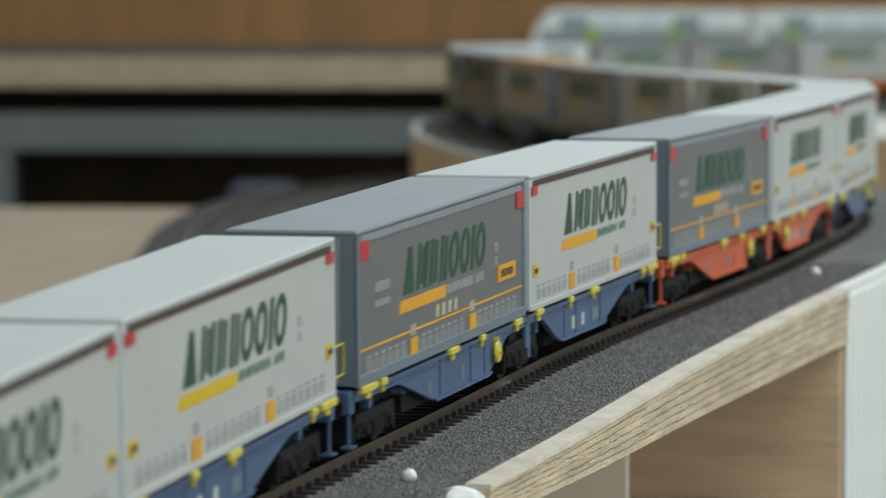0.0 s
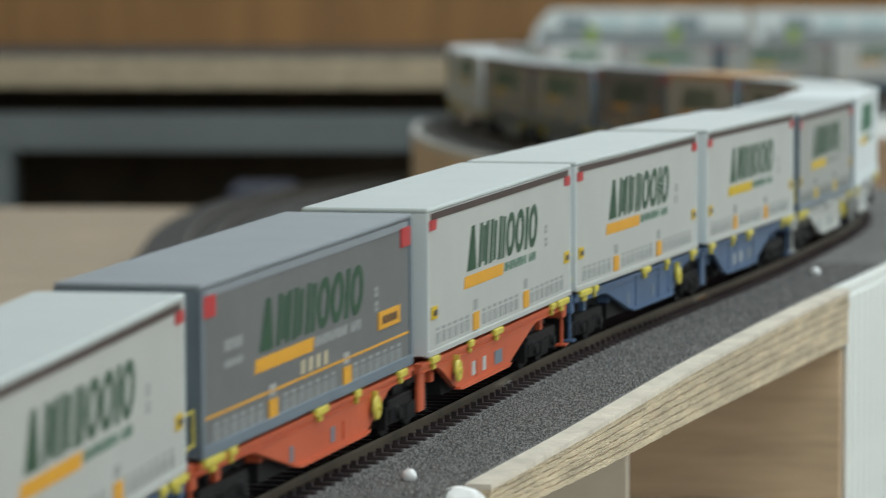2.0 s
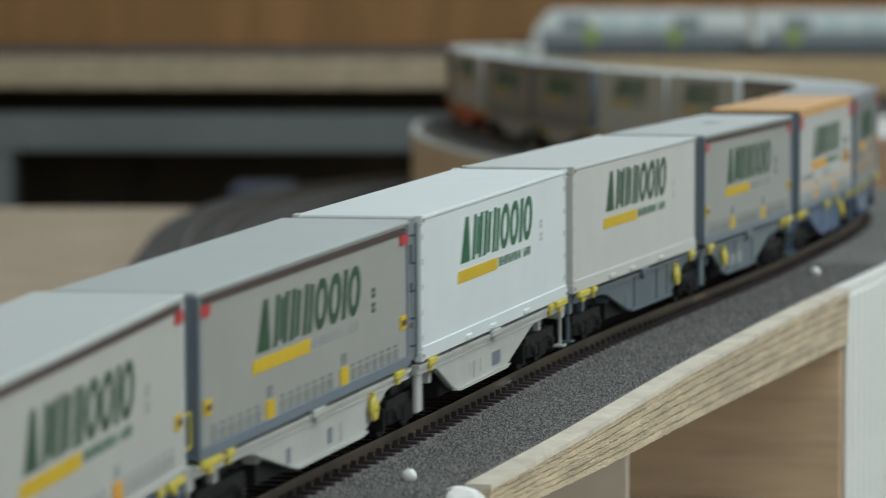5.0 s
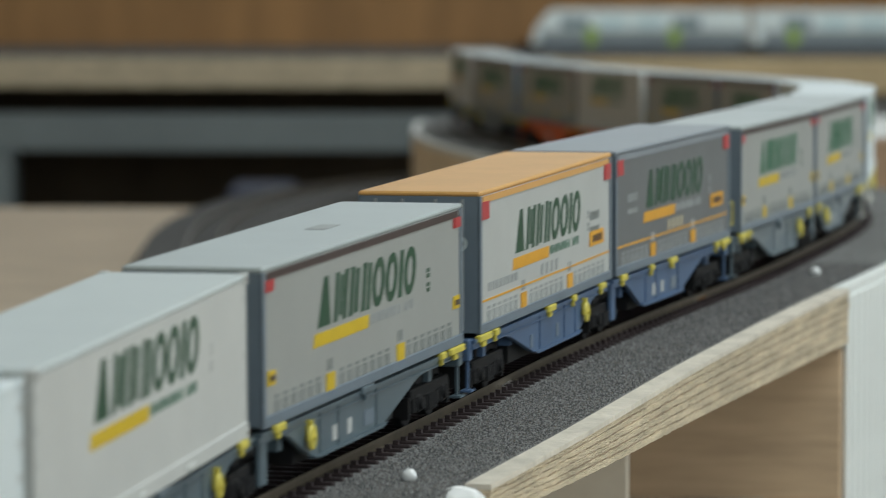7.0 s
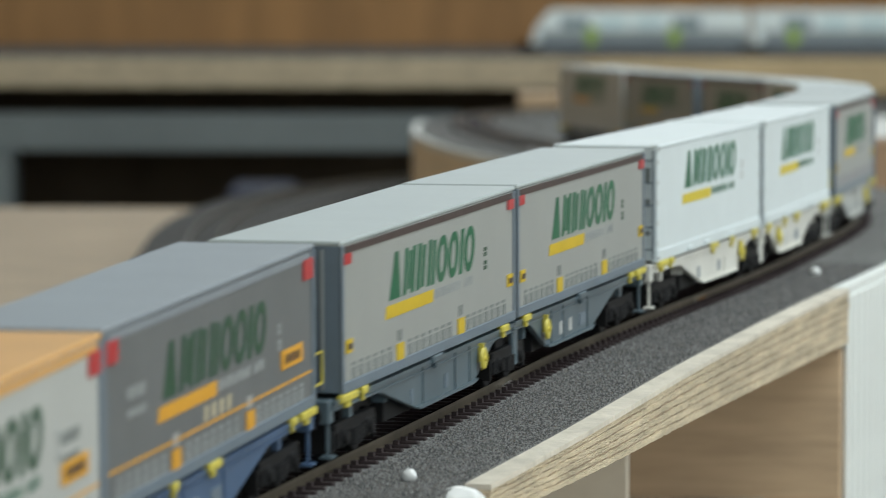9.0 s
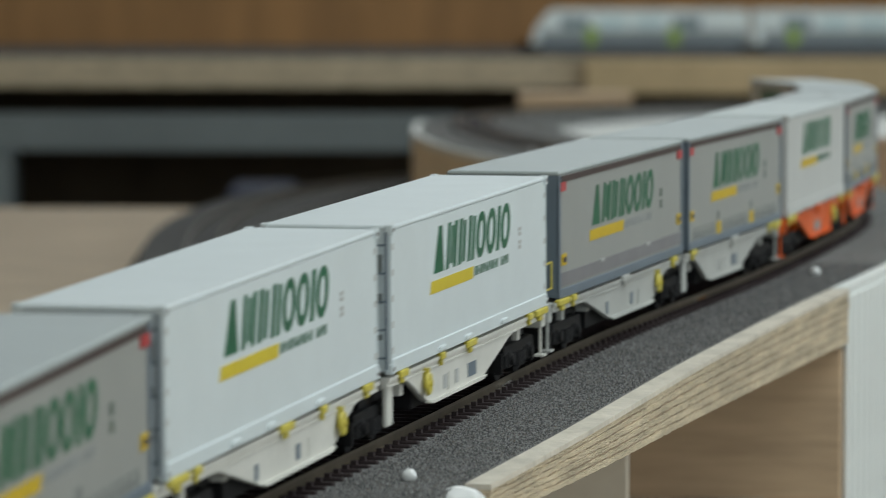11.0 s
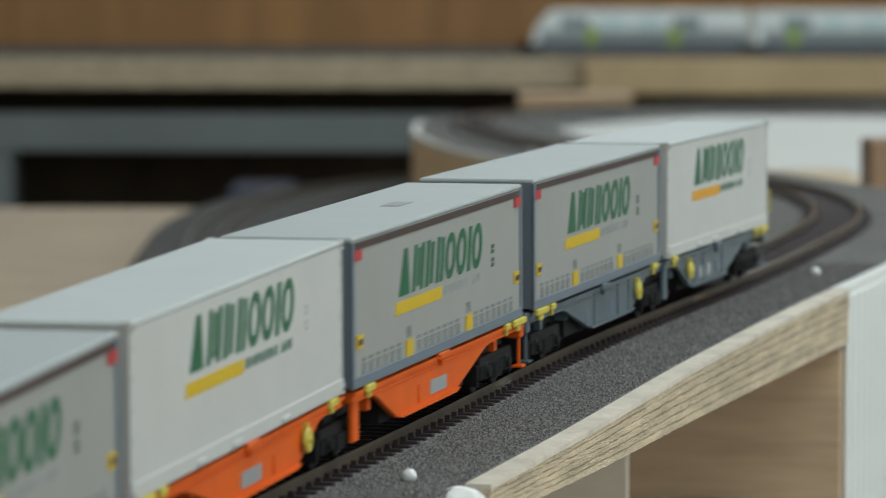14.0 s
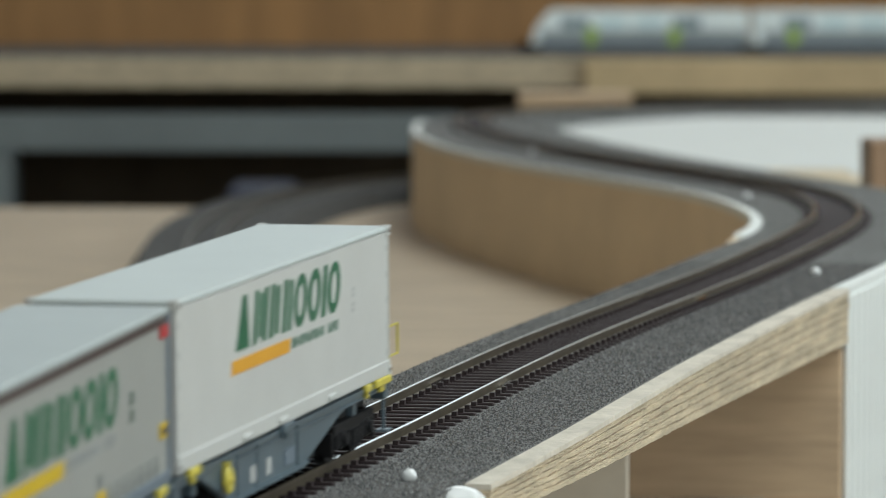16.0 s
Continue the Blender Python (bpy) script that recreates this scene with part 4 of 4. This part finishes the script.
def styles():
    W = "white curtain-sided container with green mark and dark roof runner"
    G = "dark grey curtain-sided container with orange line and green mark"
    P = "pale grey curtain-sided container with slate-grey steel ends"
    B = "plain white steel box container with green mark"
    # White boxes' end doors take the brighter box_pure to look lit in the gaps.
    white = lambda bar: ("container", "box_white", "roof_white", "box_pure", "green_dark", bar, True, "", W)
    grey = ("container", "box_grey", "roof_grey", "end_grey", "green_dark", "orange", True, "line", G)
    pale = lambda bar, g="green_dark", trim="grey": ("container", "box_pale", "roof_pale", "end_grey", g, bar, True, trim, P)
    box = lambda bar, wall="box_cream", g="green": ("container", wall, "roof_white" if wall == "box_cream" else "box_pure", wall, g, bar, False, "", B)
    tan = ("container", "box_white", "roof_orange", "end_grey", "green_dark", "orange", True, "line", "white curtain-sided container with an orange roof")
    return [(white("yellow"), white("yellow"), "wagon_blue"), (grey, white("orange"), "wagon_blue"), (grey, white("orange"), "wagon_red"),
            (white("orange"), white("yellow"), "wagon_blue"), (pale("yellow"), box("yellow", "box_pure"), "wagon_pale"), (box("yellow", "box_cream", "green_dark"), pale("yellow", "green_dark", "patch"), "wagon_slate"),
            (tan, grey, "wagon_blue"), (pale("yellow", "green"), pale("yellow", "green"), "wagon_slate"), (box("lemon", "box_pure"), box("lemon", "box_pure"), "wagon_white"),
            (pale("yellow", "green", "steel"), pale("yellow", "green"), "wagon_pale"), (box("yellow"), pale("yellow", "green", "patch"), "wagon_orange"), (pale("yellow", "green"), box("orange"), "wagon_slate")]


PAINT_WORDS = {"wagon_blue": "blue", "wagon_red": "brick-orange", "wagon_pale": "light grey", "wagon_slate": "slate-grey", "wagon_white": "off-white", "wagon_orange": "bright orange"}
WAGON_STEP, BOX_STEP, START = 0.3415, 0.1672, 0.1499
# how far single boxes sit off the middle of their wagon half
SHIFT = {(1, 0): -0.0015, (2, 1): 0.0040, (3, 0): -0.0030, (3, 1): 0.0018, (5, 0): -0.0044, (5, 1): -0.0009, (6, 0): 0.0031,
         (7, 0): 0.0025, (9, 0): 0.0030, (9, 1): 0.0016, (10, 1): -0.0036, (11, 0): -0.0013}
RIDERS = []


def train():
    made, cars = {}, {}
    for k, (a, b, paint) in enumerate(styles()):
        for j, st in enumerate((a, b)):
            s = START + k * WAGON_STEP + j * BOX_STEP + BL / 2
            if st not in made:
                made[st] = container(st)
                box = made[st]
            else:
                box = copy_thing(made[st], Matrix())
            railed = j == 1 and (paint in ("wagon_blue", "wagon_red", "wagon_white") or k == 11)
            key = (paint, j, railed)
            if key not in cars:
                cars[key] = platform(paint, -1 if j == 0 else 1, PAINT_WORDS[paint] + " jointed container wagon half with black bogies", railed)
                car = cars[key]
            else:
                car = copy_thing(cars[key], Matrix())
            RIDERS.append((box, s + SHIFT.get((k, j), 0.0)))
            RIDERS.append((car, s))


def loose_grit():
    """Single grains standing out of the roadbed where the lens is sharp."""
    rng = np.random.default_rng(7)
    n = 44000
    ys = rng.uniform(0.93, 1.62, n)
    right = rng.random(n) < 0.78
    fr = rng.random(n)
    outs, ins = OUTER(ys), INNER(ys)
    off = np.where(right, 0.0142 + fr * (outs + 0.0004 - 0.0142), -(0.0142 + fr * (ins - 0.0142)))
    dx = np.gradient(LX, LY)
    sl = np.interp(ys, LY, dx)
    nn = np.hypot(sl, 1)
    cx, cy, cz = np.interp(ys, LY, LX) + off / nn, ys - off * sl / nn, np.interp(ys, LY, LZ) + BALLAST + 0.00005
    r = rng.uniform(0.00013, 0.00029, n)
    shape = np.array([(1, 0, 0), (0, 1, 0), (-1, 0, 0), (0, -1, 0), (0, 0, 0.9), (0, 0, -0.6)])
    jit = rng.uniform(0.65, 1.3, (n, 6, 1))
    turn = rng.uniform(0, math.tau, n)
    co, si = np.cos(turn)[:, None], np.sin(turn)[:, None]
    sx = shape[None, :, 0] * co - shape[None, :, 1] * si
    sy = shape[None, :, 0] * si + shape[None, :, 1] * co
    pts = np.stack([sx, sy, np.broadcast_to(shape[None, :, 2], sx.shape)], -1) * jit * r[:, None, None]
    pts += np.stack([cx, cy, cz], -1)[:, None, :]
    tri = np.array([(0, 1, 4), (1, 2, 4), (2, 3, 4), (3, 0, 4), (1, 0, 5), (2, 1, 5), (3, 2, 5), (0, 3, 5)])
    faces = (tri[None] + 6 * np.arange(n)[:, None, None]).reshape(-1, 3)
    me = bpy.data.meshes.new("loose_grit")
    me.from_pydata(pts.reshape(-1, 3).tolist(), [], faces.tolist())
    me.materials.append(M["grain"])
    ob = new("loose_grit", me)
    tagged(ob, "fine grey stone grit lying on the roadbed", "grit", "", "stuff")


def far_train():
    """A silver passenger train standing on the far deck."""
    z = EYE - 0.0925
    x = 0.093
    nose = True
    for k in range(3):
        root = new("passenger_coach")
        tagged(root, "silver passenger coach with dark windows and lime doors" if k else "silver driving coach with a sloping nose", "railway coach", "standing passenger train")
        L = 0.235
        prof = [(0, 0.006), (L, 0.006), (L, 0.046), (0.022 if nose else 0, 0.046), (0.006 if nose else 0, 0.026)]
        bm = bmesh.new()
        a = [bm.verts.new((px, -0.016, pz)) for px, pz in prof]
        b = [bm.verts.new((px, 0.016, pz)) for px, pz in prof]
        bm.faces.new(a)
        bm.faces.new(b[::-1])
        for i in range(len(prof)):
            bm.faces.new((a[i], b[i], b[(i + 1) % len(prof)], a[(i + 1) % len(prof)]))
        bmesh.ops.recalc_face_normals(bm, faces=bm.faces)
        bmesh.ops.bevel(bm, geom=list(bm.edges), offset=0.002, segments=2, affect="EDGES")
        part("coach_body", bm, M["car_silver"], root)
        part("lower_panel", box_bm(0.012, L - 0.002, -0.0164, 0.0164, 0.010, 0.0232), M["car_grey"], root, "grey lower side panel")
        # The pale panes carry a sky reflection in their base colour.
        for i in range(5):
            w0 = 0.033 + i * 0.040
            part("window", box_bm(w0, w0 + 0.030, -0.0168, -0.0158, 0.0245, 0.038, bevel=0.0), M["car_dark_glass" if i in (0, 3) else "car_sky_glass"], root, "dark coach window" if i in (0, 3) else "coach window with a pale sky reflection in its colour")
        for d in ((0.066, 0.155) if k == 0 else (0.044, 0.170)):
            part("door", box_bm(d - 0.006, d + 0.006, -0.0170, -0.0158, 0.008, 0.027), M["car_lime"], root, "lime green door")
        part("skirt", box_bm(0.01, L - 0.004, -0.0165, 0.0165, 0.0035, 0.012), M["end_grey" if k < 2 else "car_red"], root)
        for d in (0.035, L - 0.035):
            bogie(root, 0, "bogie")
            bg = root.children[-1]
            bg.matrix_basis = Matrix.Translation((d, 0, 0)) @ Matrix.Rotation(radians(90), 4, "Z")
        root.location = (x, 5.22, z)
        x += L + 0.004
        nose = False


def motions():
    for ob, s in RIDERS:
        ride(ob, s)


trackbed()
plywood_edge()
inner_fascia()
under_frame()
lower_loop()
far_side()
room()
near_board()
beads()
loose_grit()
far_train()
train()
track()
motions()
